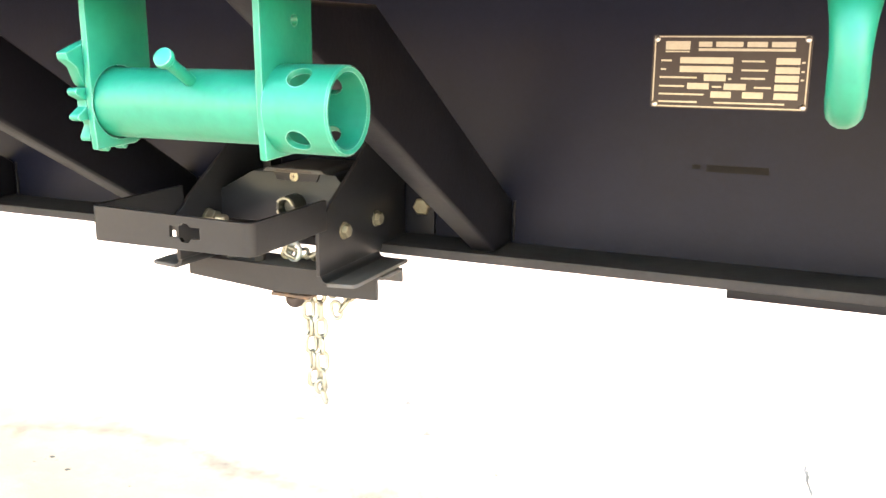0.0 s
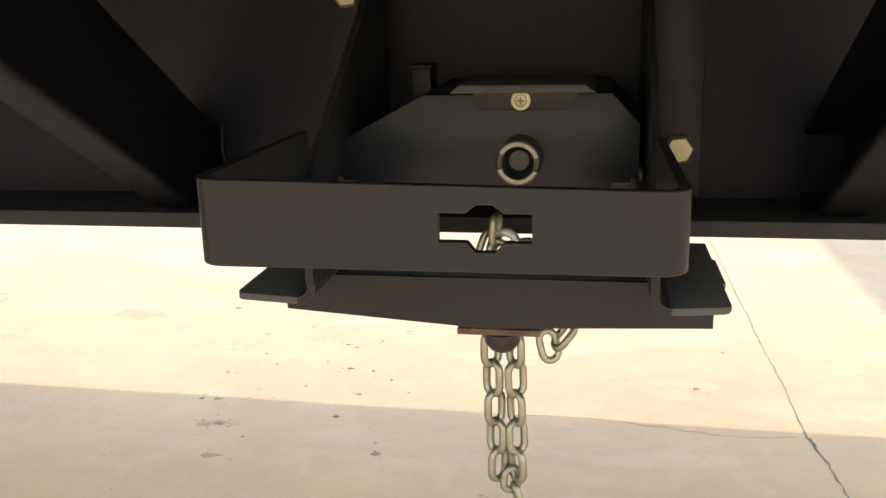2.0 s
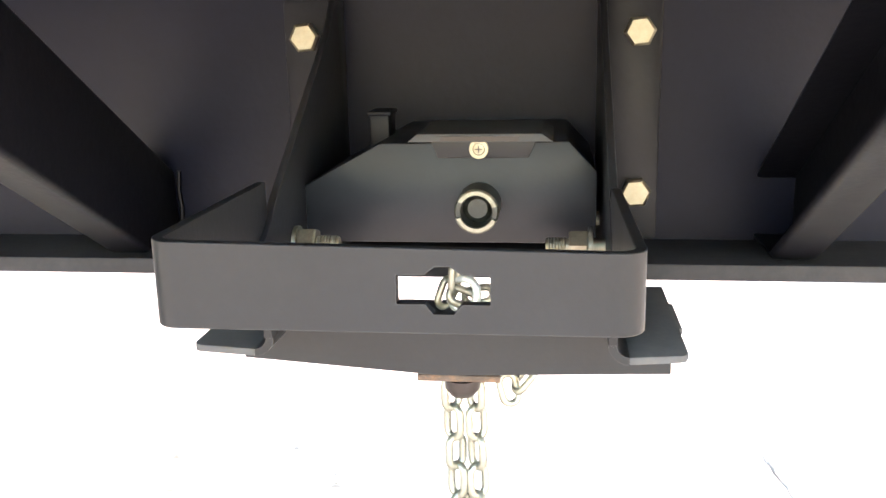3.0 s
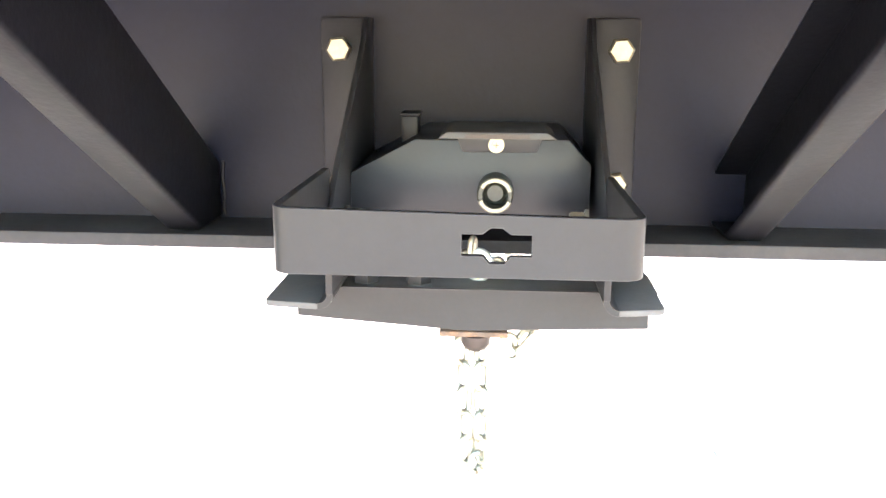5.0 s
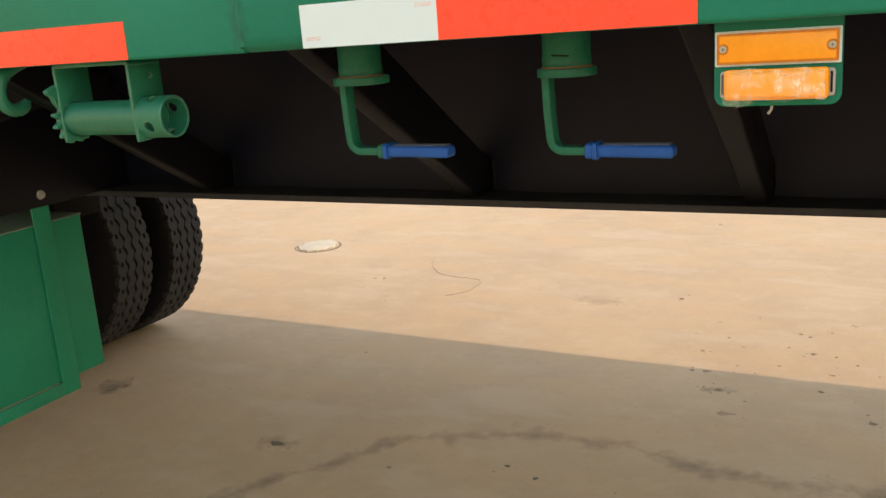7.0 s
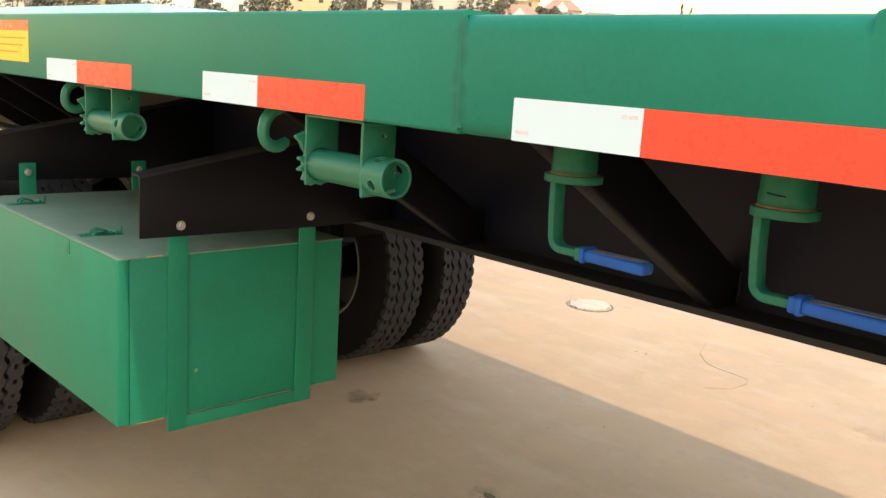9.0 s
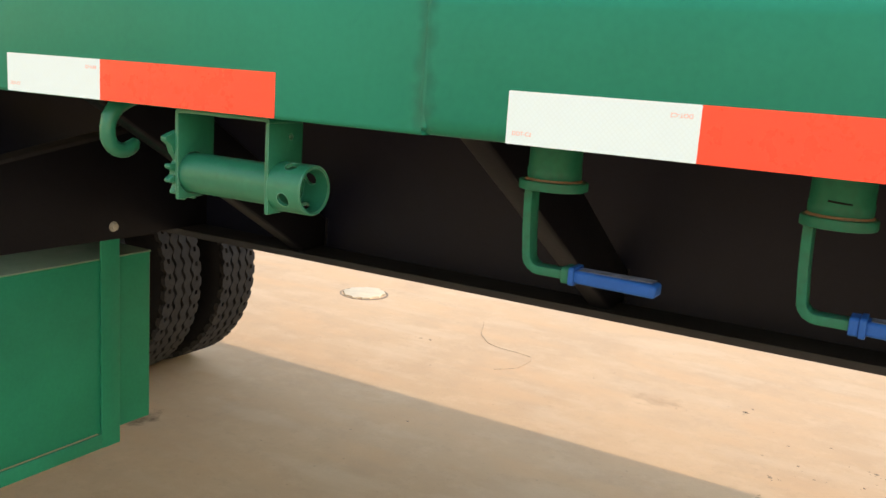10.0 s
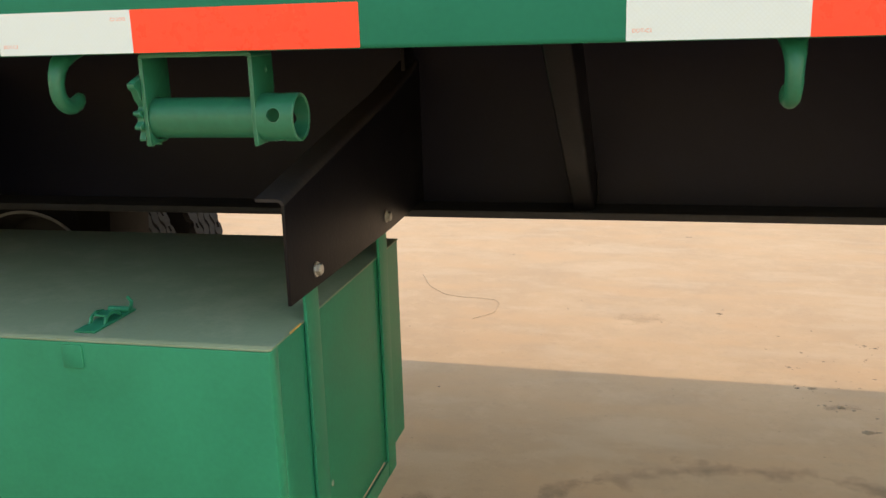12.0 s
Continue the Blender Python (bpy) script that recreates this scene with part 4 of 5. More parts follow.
strap_winch(40, 0.018).location = made_at + Vector((2.119, 0, 0.0042))
first.location = made_at + Vector((0.249, 0, 0))
# the loose pin stuck through one drum
pin = thing("winch_pin", (2.061, 0.02, 1.404), "green round-headed pin stuck in the winch drum", "pin")
p0, d = Vector((2.060, 0.030, 1.406)), Vector((0.06, -0.82, 0.46)).normalized()
bm = rod(p0, p0 + d * 0.030, 0.0042, 16)
lathe([(0, 0), (0, 0.0060), (0.002, 0.0069), (0.005, 0.0064), (0.0062, 0.004), (0.0062, 0)], p0 + d * 0.030, d, 20, bm, closed=False)
part("pin_body", bm, GREEN_WINCH, pin)


def twist_lock(c, half=0.0355, y=0.115):
    """A round housing under the rail, a rounded foot plate and a bent handle with a blue grip."""
    t = thing("twist_lock", (c, y, 1.32), "green container twist lock with bent handle and blue grip", "twist lock", "twist locks")
    part("housing", lathe([(0.0, 0.0), (0.0, 0.0265), (0.003, 0.0285), (0.012, 0.0288), (0.014, 0.0280), (0.048, 0.0280), (0.048, 0.0)], (c, y, 1.4235), (0, 0, 1), 36, closed=False), GREEN_SHADE_GRIME, t)
    part("foot_plate", prism(rounded(c - half, c + half, y - 0.034, y + 0.034, 0.030, 8), "z", 1.4135, 1.4235, 0.0015), GREEN_SHADE_GRIME, t)
    part("weld_bead", lathe([(0.0, 0.0275), (0.0, 0.0305), (0.0022, 0.0288), (0.0022, 0.0275)], (c, y, 1.4234), (0, 0, 1), 36), RUST, t, "thin rusty weld bead")
    x0, zb = c - 0.024, 1.3265
    path = [(x0, y, 1.4145), (x0, y, 1.40), (x0 + 0.001, y, 1.37), (x0 + 0.003, y, 1.345)]
    path += [(x0 + 0.003 + 0.016 * (1 - math.cos(a)), y, 1.3425 - 0.016 * math.sin(a)) for a in (0.3, 0.6, 0.9, 1.2, 1.5)]
    path += [(c + 0.012, y, zb), (c + 0.034, y, zb)]
    part("handle", handle_bar(path), GREEN_SHADE_GRIME, t)
    part("collar", prism(rounded(y - 0.0135, y + 0.0135, zb - 0.0088, zb + 0.0088, 0.004), "x", c + 0.022, c + 0.031, 0.0015), GREEN_SHADE_GRIME if c < 0.7 else GRIP, t)
    g = prism(rounded(y - 0.0125, y + 0.0125, zb - 0.0070, zb + 0.0070, 0.004), "x", c + 0.031, c + 0.124, 0.0038, seg=3)
    bmesh.ops.rotate(g, verts=g.verts, cent=(c + 0.031, y, zb), matrix=Matrix.Rotation(radians(1.0), 3, "Y"))
    grip = part("grip", g, GRIP, t, "blue vinyl grip")
    part("dust_film", box(c + 0.040, c + 0.119, y - 0.0085, y + 0.0085, zb + 0.0066, zb + 0.0073), GRIP_DUST, grip, "grey dust on the grip", 0)
    part("grip_flange", prism(rounded(y - 0.0155, y + 0.0155, zb - 0.0098, zb + 0.0098, 0.004), "x", c + 0.031, c + 0.037, 0.001), GRIP, grip)
    return t


def handle_bar(path):
    """A flat bar bent in an x-z plane: 22 mm deep, 9 mm thick."""
    bm = bmesh.new()
    pts = [Vector(p) for p in path]
    rings = []
    for i, p in enumerate(pts):
        tan = (pts[min(i + 1, len(pts) - 1)] - pts[max(i - 1, 0)]).normalized()
        nrm = Vector((0, 1, 0)).cross(tan)
        rings.append([bm.verts.new(p + Vector((0, 1, 0)) * u + nrm * v) for u, v in rounded(-0.0105, 0.0105, -0.0048, 0.0048, 0.0015, 2)])
    k = len(rings[0])
    for r, s in zip(rings, rings[1:]):
        for j in range(k):
            bm.faces.new((r[j], r[(j + 1) % k], s[(j + 1) % k], s[j]))
    bm.faces.new(rings[0])
    bm.faces.new(rings[-1][::-1])
    return bm


twist_lock(0.5615)
lock = twist_lock(0.8420, 0.0335)
slot_arc = [(0.8420 + 0.0281 * math.cos(radians(a)), 0.115 + 0.0281 * math.sin(radians(a)), 1.4345 - 0.00004 * a) for a in range(-108, -60, 6)]
part("housing_slot", sweep(slot_arc, circle(0, 0, 0.0009, 8)), SHADOW_INK, lock, "thin dark slot")


# ---- side marker ----
def side_marker():
    t = thing("side_marker_lamp", (1.082, 0.03, 1.394), "amber reflector and film-wrapped amber side lamp on green plate", "marker lamp")
    y = 0.032
    plate = [(x, z) for x, z in rounded(1.0235, 1.1405, 1.3825, 1.50, 0.0105)]
    part("mounting_plate", prism([(x, min(z, 1.466)) for x, z in plate], "y", y, y + 0.004, 0.0), GREEN, t)
    part("reflector_frame", prism(rounded(1.0245, 1.1395, 1.4215, 1.4555, 0.0015, 3), "y", y - 0.003, y, 0.0008), WHITE_TAPE, t, "pale reflector frame")
    part("reflector", prism(rounded(1.0268, 1.1372, 1.4238, 1.4532, 0.0012, 3), "y", y - 0.0052, y - 0.003, 0.0006), AMBER, t, "flat amber reflector")
    for x in (1.0325, 1.1315):
        part("screw_well", lathe([(0, 0.0), (0, 0.0054), (0.0005, 0.0052), (0.0005, 0.0)], (x, y - 0.0051, 1.4385), (0, -1, 0), 20, closed=False), AMBER_DARK, t, "darker ring round the screw")
        s = part("screw", lathe([(0, 0.0), (0, 0.0036), (0.0010, 0.0032), (0.0014, 0.0)], (x, y - 0.0054, 1.4385), (0, -1, 0), 18, closed=False), ZINC_PALE, t, "cross-head screw")
        bm = box(x - 0.0018, x + 0.0018, y - 0.0068, y - 0.0062, 1.43815, 1.43885)
        box(x - 0.00035, x + 0.00035, y - 0.0068, y - 0.0062, 1.4367, 1.4403, bm=bm)
        part("cross_slot", bm, STEEL_DUSTY, s, "", 0)
    for u0, u1, w0, w1 in ((1.0268, 1.1372, 1.4238, 1.4262), (1.0268, 1.1372, 1.4508, 1.4532), (1.0268, 1.0290, 1.4262, 1.4508), (1.1350, 1.1372, 1.4262, 1.4508)):
        part("reflector_rim", box(u0, u1, y - 0.0056, y - 0.0051, w0, w1), AMBER_DARK, t, "darker amber rim", 0)
    for u in (1.0325, 1.1318):
        part("screw_slot", prism(rounded(u - 0.0010, u + 0.0010, 1.3945, 1.4145, 0.0009, 3), "y", y - 0.0066, y - 0.0058), BLACK, t, "dark mounting slot", 0)
    part("lamp_base", prism(rounded(1.0300, 1.1350, 1.3912, 1.4172, 0.003), "y", y - 0.006, y, 0.001), GREY_PLASTIC, t, "grey plastic lamp base")
    lens = prism(rounded(1.0345, 1.1298, 1.3893, 1.4188, 0.004), "y", y - 0.015, y - 0.005, 0.003, seg=3)
    prism(rounded(1.0372, 1.1271, 1.3918, 1.4163, 0.004), "y", y - 0.0215, y - 0.013, 0.003, bm=lens, seg=3)
    part("lamp_lens", lens, AMBER, t, "stepped amber lamp lens")
    bm = bmesh.new()
    rnd = random.Random(2)
    n, m = 22, 9
    rows = []
    for i in range(n):
        row = []
        for j in range(m):
            u, v = i / (n - 1), j / (m - 1)
            x = 1.0350 + 0.0925 * u
            low = 0.0065 * math.sin(math.pi * min(1, u / 0.32)) if u < 0.32 else 0.0015 * math.sin(14 * u)
            high = 0.0025 if 0.22 < u < 0.34 or 0.70 < u < 0.84 else 0.0
            z = 1.3895 - low + (0.0290 + low + high) * v
            yy = y - 0.0232 - 0.0032 * rnd.random() - 0.0012 * math.sin(11 * u + 3 * v)
            row.append(bm.verts.new((x + rnd.uniform(-0.001, 0.001), yy, z + rnd.uniform(-0.001, 0.001))))
        rows.append(row)
    for i in range(n - 1):
        for j in range(m - 1):
            bm.faces.new((rows[i][j], rows[i + 1][j], rows[i + 1][j + 1], rows[i][j + 1]))
    f = part("wrapping_film", bm, FILM, t, "torn crinkled clear wrapping film", 0)
    f.visible_shadow = False
    part("wire_end", sweep([(1.078, y + 0.006, 1.386), (1.077, y + 0.005, 1.378), (1.074, y + 0.004, 1.374)], circle(0, 0, 0.0013, 8), up=(1, 0, 0)), GREY_PLASTIC, t, "grey stub of wire")


side_marker()


# ---- maker's plate on the beam ----
def maker_plate():
    x0, x1, z0, z1, y = 2.2145, 2.417, 1.3435, 1.4405, WEB_Y
    t = thing("maker_plate", ((x0 + x1) / 2, y, z0), "black and cream riveted maker's plate on the black beam", "plate")
    part("plate", prism(rounded(x0, x1, z0, z1, 0.003, 3), "y", y - 0.0012, y), PLATE, t, "black anodised plate", 0)
    w, h = x1 - x0, z1 - z0
    yb = y - 0.0016
    bar = lambda u0, u1, v0, v1, name, mat=CREAM: part(name, box(x0 + w * u0, x0 + w * u1, yb, y - 0.0011, z1 - h * v1, z1 - h * v0), mat, t, "", 0)  # noqa: E731
    for u0, u1, v0, v1 in ((0.012, 0.988, 0.015, 0.034), (0.012, 0.988, 0.966, 0.985), (0.012, 0.021, 0.034, 0.966), (0.979, 0.988, 0.034, 0.966)):
        bar(u0, u1, v0, v1, "border")
    bar(0.085, 0.245, 0.085, 0.20, "emblem_bar")
    bar(0.085, 0.245, 0.215, 0.235, "text_bar")
    for u0, u1, v0, v1 in ((0.30, 0.385, 0.09, 0.16), (0.41, 0.58, 0.09, 0.16), (0.605, 0.73, 0.09, 0.16), (0.755, 0.90, 0.09, 0.16), (0.30, 0.90, 0.18, 0.215)):
        bar(u0, u1, v0, v1, "text_bar")
    for u0, u1, v0, v1 in ((0.185, 0.525, 0.30, 0.385), (0.185, 0.525, 0.42, 0.505), (0.345, 0.485, 0.53, 0.62), (0.24, 0.38, 0.65, 0.735), (0.475, 0.615, 0.65, 0.735), (0.395, 0.525, 0.76, 0.845),
                           (0.595, 0.725, 0.76, 0.845), (0.79, 0.935, 0.30, 0.385), (0.79, 0.935, 0.42, 0.505), (0.79, 0.935, 0.53, 0.62), (0.79, 0.935, 0.65, 0.735), (0.79, 0.935, 0.765, 0.85)):
        bar(u0, u1, v0, v1, "entry_field")
    for u0, u1, v in ((0.06, 0.13, 0.33), (0.06, 0.095, 0.45), (0.055, 0.30, 0.56), (0.055, 0.22, 0.68), (0.055, 0.35, 0.79), (0.58, 0.72, 0.33), (0.58, 0.745, 0.45), (0.58, 0.73, 0.56), (0.665, 0.77, 0.68),
                      (0.40, 0.46, 0.68), (0.055, 0.31, 0.895), (0.42, 0.86, 0.895), (0.945, 0.985, 0.34), (0.945, 0.965, 0.46), (0.945, 0.965, 0.57), (0.50, 0.52, 0.57)):
        bar(u0, min(u1, 0.965), v + 0.006, v + 0.030, "text_bar")
    for u in (0.028, 0.972):
        for v in (0.055, 0.945):
            part("rivet", lathe([(0, 0), (0, 0.0042), (0.001, 0.0040), (0.0026, 0.0022), (0.003, 0)], (x0 + w * u, y - 0.0012, z1 - h * v), (0, -1, 0), 16, closed=False), STEEL, t, "small round rivet")


maker_plate()
stamp = thing("stamped_mark", (2.34, WEB_Y, 1.262), "faint dark painted-over mark on the black beam", "mark")
part("text_bar", box(2.296, 2.377, WEB_Y - 0.0006, WEB_Y, 1.2580, 1.2675), SHADOW_INK, stamp, "", 0)
part("text_bar", box(2.277, 2.288, WEB_Y - 0.0006, WEB_Y, 1.2610, 1.2670), SHADOW_INK, stamp, "", 0)


# ---- spare wheel carrier ----
def carrier():
    t = thing("spare_wheel_carrier", (1.722, 0.64, 1.07), "dark grey steel spare wheel carrier bolted to the beam", "wheel carrier")
    L, Rr = 1.6005, 1.8425
    for s, xi in ((-1, L), (1, Rr)):
        a, c = sorted((xi, xi + s * 0.048))
        foot = part("mounting_plate", prism(rounded(a, c, 1.1345, 1.3535, 0.004, 3), "y", WEB_Y - 0.008, WEB_Y, 0.001), BLACK_BRACKET, t, "black painted mounting plate")
        for z in (1.3205, 1.1785):
            hex_bolt(foot, (xi + s * 0.0285, WEB_Y - 0.008, z), (0, -1, 0), 0.0140, 0.009, False)
        side = [(0.800, 1.3535), (0.770, 1.3535), (0.742, 1.325), (0.566, 1.212), (0.5560, 1.202), (0.5400, 1.192), (0.5400, 1.1235), (0.800, 1.1235)]
        xp = xi - s * 0.008
        a, c = sorted((xp, xp + s * 0.006))
        part("side_plate", prism(side, "x", a, c, 0.001), DARK_STEEL, t)
        # the plate's foot is bent outwards
        arc = [math.pi / 2 * i / 6 for i in range(7)]
        bend = [(xp + s * (0.014 - 0.014 * math.cos(q)), 1.1235 - 0.014 * math.sin(q)) for q in arc]
        bend += [(xp + s * (0.014 - 0.0085 * math.cos(q)), 1.1235 - 0.0085 * math.sin(q)) for q in arc[::-1]]
        part("foot_bend", prism(bend, "y", 0.5430, 0.712), DARK_STEEL, t)
        end = 0.0455 if s > 0 else 0.0535
        lip = [(xp + s * 0.014, 0.712), (xp + s * 0.014, 0.5430), (xi + s * (end - 0.006), 0.5490), (xi + s * (end - 0.002), 0.5510), (xi + s * end, 0.5560), (xi + s * end, 0.712)]
        part("foot_lip", prism(lip, "z", 1.1095, 1.1150, 0.001), STEEL_DUSTY, t, "dusty bent-out foot")
        for y in (0.606, 0.702):
            b = hex_bolt(t, (xp + s * 0.006, y, 1.1745), (s, 0, 0), 0.0098, 0.0075, True, "side_bolt", ZINC_DULL, "dulled zinc-plated hexagon bolt head")
            deep = 0.004 if s < 0 else 0.012
            bm = rod((xp - s * (deep + 0.030), y, 1.1745), (xp + s * 0.006, y, 1.1745), 0.0058, 16)
            for k in range(6):
                lathe([(0, 0.0057), (0.001, 0.0066), (0.002, 0.0057)], (xp - s * (deep + 0.0155 + 0.0022 * k), y, 1.1745), (-s, 0, 0), 16, bm, closed=False)
            part("thread", bm, ZINC_DULL, b)
            part("washer", lathe([(0, 0), (0, 0.0135), (0.003, 0.0135), (0.003, 0)], (xp - s * (deep - 0.003), y, 1.1745), (-s, 0, 0), 20, closed=False), ZINC_DULL, b)
            part("nut", lathe([(0, 0), (0, 0.0112), (0.0015, 0.0122), (0.0120, 0.0122), (0.0135, 0.0112), (0.0135, 0)], (xp - s * deep, y, 1.1745), (-s, 0, 0), 6, closed=False), ZINC_DULL, b, "", 20)
    # the bent strap guard with a keyed slot in its front
    slot = [(1.7235, 1.1985), (1.7375, 1.1985), (1.7415, 1.1935), (1.7515, 1.1935), (1.7555, 1.1985), (1.7690, 1.1985), (1.7690, 1.2130), (1.7555, 1.2130), (1.7500, 1.2172), (1.7425, 1.2172), (1.7370, 1.2130), (1.7235, 1.2130)]
    z0, z1 = 1.1835, 1.2275
    zm = (z0 + z1) / 2
    path = [(L + 0.0010, 0.560, zm)]
    for s_, x in ((-1, L - 0.0032), (1, Rr + 0.0003)):
        arc = [(x - s_ * 0.0140 + s_ * 0.0110 * math.sin(a), 0.4010 - 0.0110 * math.cos(a), zm) for a in [math.pi / 2 * i / 7 for i in range(8)]]
        path += arc[::-1] if s_ < 0 else arc
    path.append((Rr - 0.0045, 0.560, zm))
    strap = sweep(path, [(-0.003, -0.0215), (-0.0025, -0.022), (0.0025, -0.022), (0.003, -0.0215), (0.003, 0.0215), (0.0025, 0.022), (-0.0025, 0.022), (-0.003, 0.0215)])
    for v in strap.verts:
        if v.co.z > zm:
            v.co.z += 0.0010 - 0.0042 * (v.co.x - L) / (Rr - L)
    part("guard", cut(strap, prism(slot, "y", 0.37, 0.42)), DARK_STEEL, t, "bent flat steel guard with a keyed slot", 40)
    # gear housing
    face = [(1.6085, 1.1680), (1.8295, 1.1680), (1.8295, 1.2225), (1.8085, 1.2450), (1.6685, 1.2440), (1.6085, 1.2120)]
    house = part("gear_housing", prism(face, "y", 0.640, 0.798, 0.0015), DARK_STEEL, t, "grey painted sheet steel gear housing")
    cover = prism([(1.690, 1.2455), (1.798, 1.2455), (1.789, 1.2517), (1.698, 1.2517)], "y", 0.632, 0.73, 0.001)
    part("cover_plate", cover, COVER_GREY, house, "dusty sheet steel cover, lightened for its upturned face")
    part("cover_tab", prism([(1.7065, 1.2475), (1.7125, 1.2335), (1.7795, 1.2335), (1.7855, 1.2475)], "y", 0.6365, 0.6405, 0.0006), DARK_STEEL, house)
    part("label_strip", box(1.715, 1.773, 0.6312, 0.6325, 1.2465, 1.2497), PLATE, house, "worn printed strip", 0)
    lug = box(1.6510, 1.6665, 0.69, 0.72, 1.230, 1.2600, 0.001)
    box(1.6495, 1.6685, 0.688, 0.722, 1.2600, 1.2630, 0.0008, lug)
    part("lug", lug, BLACK, house)
    ring = lathe([(0, 0.0045), (0, 0.0074), (0.0022, 0.0070), (0.0022, 0.0045)], (1.743, 0.6365, 1.2400), (0, -1, 0), 21)
    lathe([(0, 0), (0, 0.0046), (0.0016, 0.0040), (0.0022, 0)], (1.743, 0.6365, 1.2400), (0, -1, 0), 24, ring, closed=False)
    sc = part("cover_screw", ring, ZINC, house, "yellow zinc screw with washer")
    bm = box(1.7403, 1.7457, 0.6338, 0.6343, 1.2396, 1.2404)
    box(1.7426, 1.7434, 0.6338, 0.6343, 1.2373, 1.2427, bm=bm)
    part("cross_slot", bm, PLATE, sc, "", 0)
    sock = lathe([(0, 0.011), (0, 0.0162), (0.0285, 0.0162), (0.0300, 0.0150), (0.0300, 0.0118), (0.0285, 0.011)], (1.743, 0.640, 1.1985), (0, -1, 0), 40)
    so = part("crank_socket", sock, SOCKET, house, "dark olive zinc crank socket")
    for a0, a1 in ((15, 150), (200, 335)):
        bm = bmesh.new()
        rows = []
        for i in range(15):
            a = radians(a0 + (a1 - a0) * i / 14)
            rows.append([bm.verts.new((1.743 + r * math.cos(a), y, 1.1985 + r * math.sin(a))) for r, y in ((0.0118, 0.6105), (0.0162, 0.6105), (0.0162, 0.6085), (0.0150, 0.6072), (0.0122, 0.6072))])
        for p, q in zip(rows, rows[1:]):
            for j in range(5):
                bm.faces.new((p[j], p[(j + 1) % 5], q[(j + 1) % 5], q[j]))
        bm.faces.new(rows[0])
        bm.faces.new(rows[-1][::-1])
        part("socket_claw", bm, ZINC_DULL, so, "worn bright claw edge")
    part("socket_floor", rod((1.743, 0.620, 1.1985), (1.743, 0.638, 1.1985), 0.0112, 24, 0.004), SOCKET, so)
    # bottom bar: a shallow channel under the lips with a bowed front edge
    n = 24
    bow = lambda u: 1.0805 - 0.0110 * min(1, u * 2.1) + (0.0060 * (u - 0.48) / 0.52 if u > 0.48 else 0)  # noqa: E731
    low = [(1.5605 + 0.3245 * i / n, bow(i / n)) for i in range(n + 1)]
    high = [(1.5605 + 0.3245 * i / n, 1.1092) for i in range(n, -1, -1)]
    bar = prism(low + high, "y", 0.6160, 0.6215)
    base = part("bottom_bar", bar, DARK_STEEL, t, "grey bottom bar with bowed front edge")
    top = box(1.5605, 1.893, 0.6215, 0.684, 1.1040, 1.1092, 0.001)
    box(1.5605, 1.893, 0.6790, 0.684, 1.0880, 1.1040, bm=top)
    part("bar_top", top, STEEL_DUSTY, base, "dusty flat top of the bar")
    for x, y in ((1.672, 0.638), (1.622, 0.638)):
        rod_ = part("hanger_rod", rod((x, y, 1.1090), (x, y, 1.1450), 0.0075, 16), DARK_STEEL, t)
        part("nut", lathe([(0, 0), (0, 0.0125), (0.009, 0.0125), (0.009, 0)], (x, y, 1.1092), (0, 0, 1), 6, closed=False), DARK_STEEL, rod_, "", 20)
    return t


carrier()


# ---- chain of the carrier ----
def link(at, along, across, long=0.0285, wide=0.0165, r=0.0028):
    """One oval chain link: along its length, across its width."""
    z, x = Vector(along).normalized(), Vector(across).normalized()
    x = (x - z * x.dot(z)).normalized()
    y = z.cross(x)
    h, w = long / 2 - wide / 2, wide / 2 - r
    path = []
    for i in range(8):
        a = math.pi * i / 7
        path.append((w * math.cos(a), h + w * math.sin(a)))
    for i in range(8):
        a = math.pi + math.pi * i / 7
        path.append((w * math.cos(a), -h + w * math.sin(a)))
    bm = bmesh.new()
    rings, n = [], len(path)
    for i in range(n):
        (ax, az), (bx, bz) = path[i - 1], path[(i + 1) % n]
        tan = (x * (bx - ax) + z * (bz - az)).normalized()
        nrm = y.cross(tan)
        c = Vector(at) + x * path[i][0] + z * path[i][1]
        rings.append([bm.verts.new(c + nrm * r * math.cos(k * math.pi / 4) + y * r * math.sin(k * math.pi / 4)) for k in range(8)])
    for i in range(n):
        p, q = rings[i], rings[(i + 1) % n]
        for k in range(8):
            bm.faces.new((p[k], p[(k + 1) % 8], q[(k + 1) % 8], q[k]))
    return bm


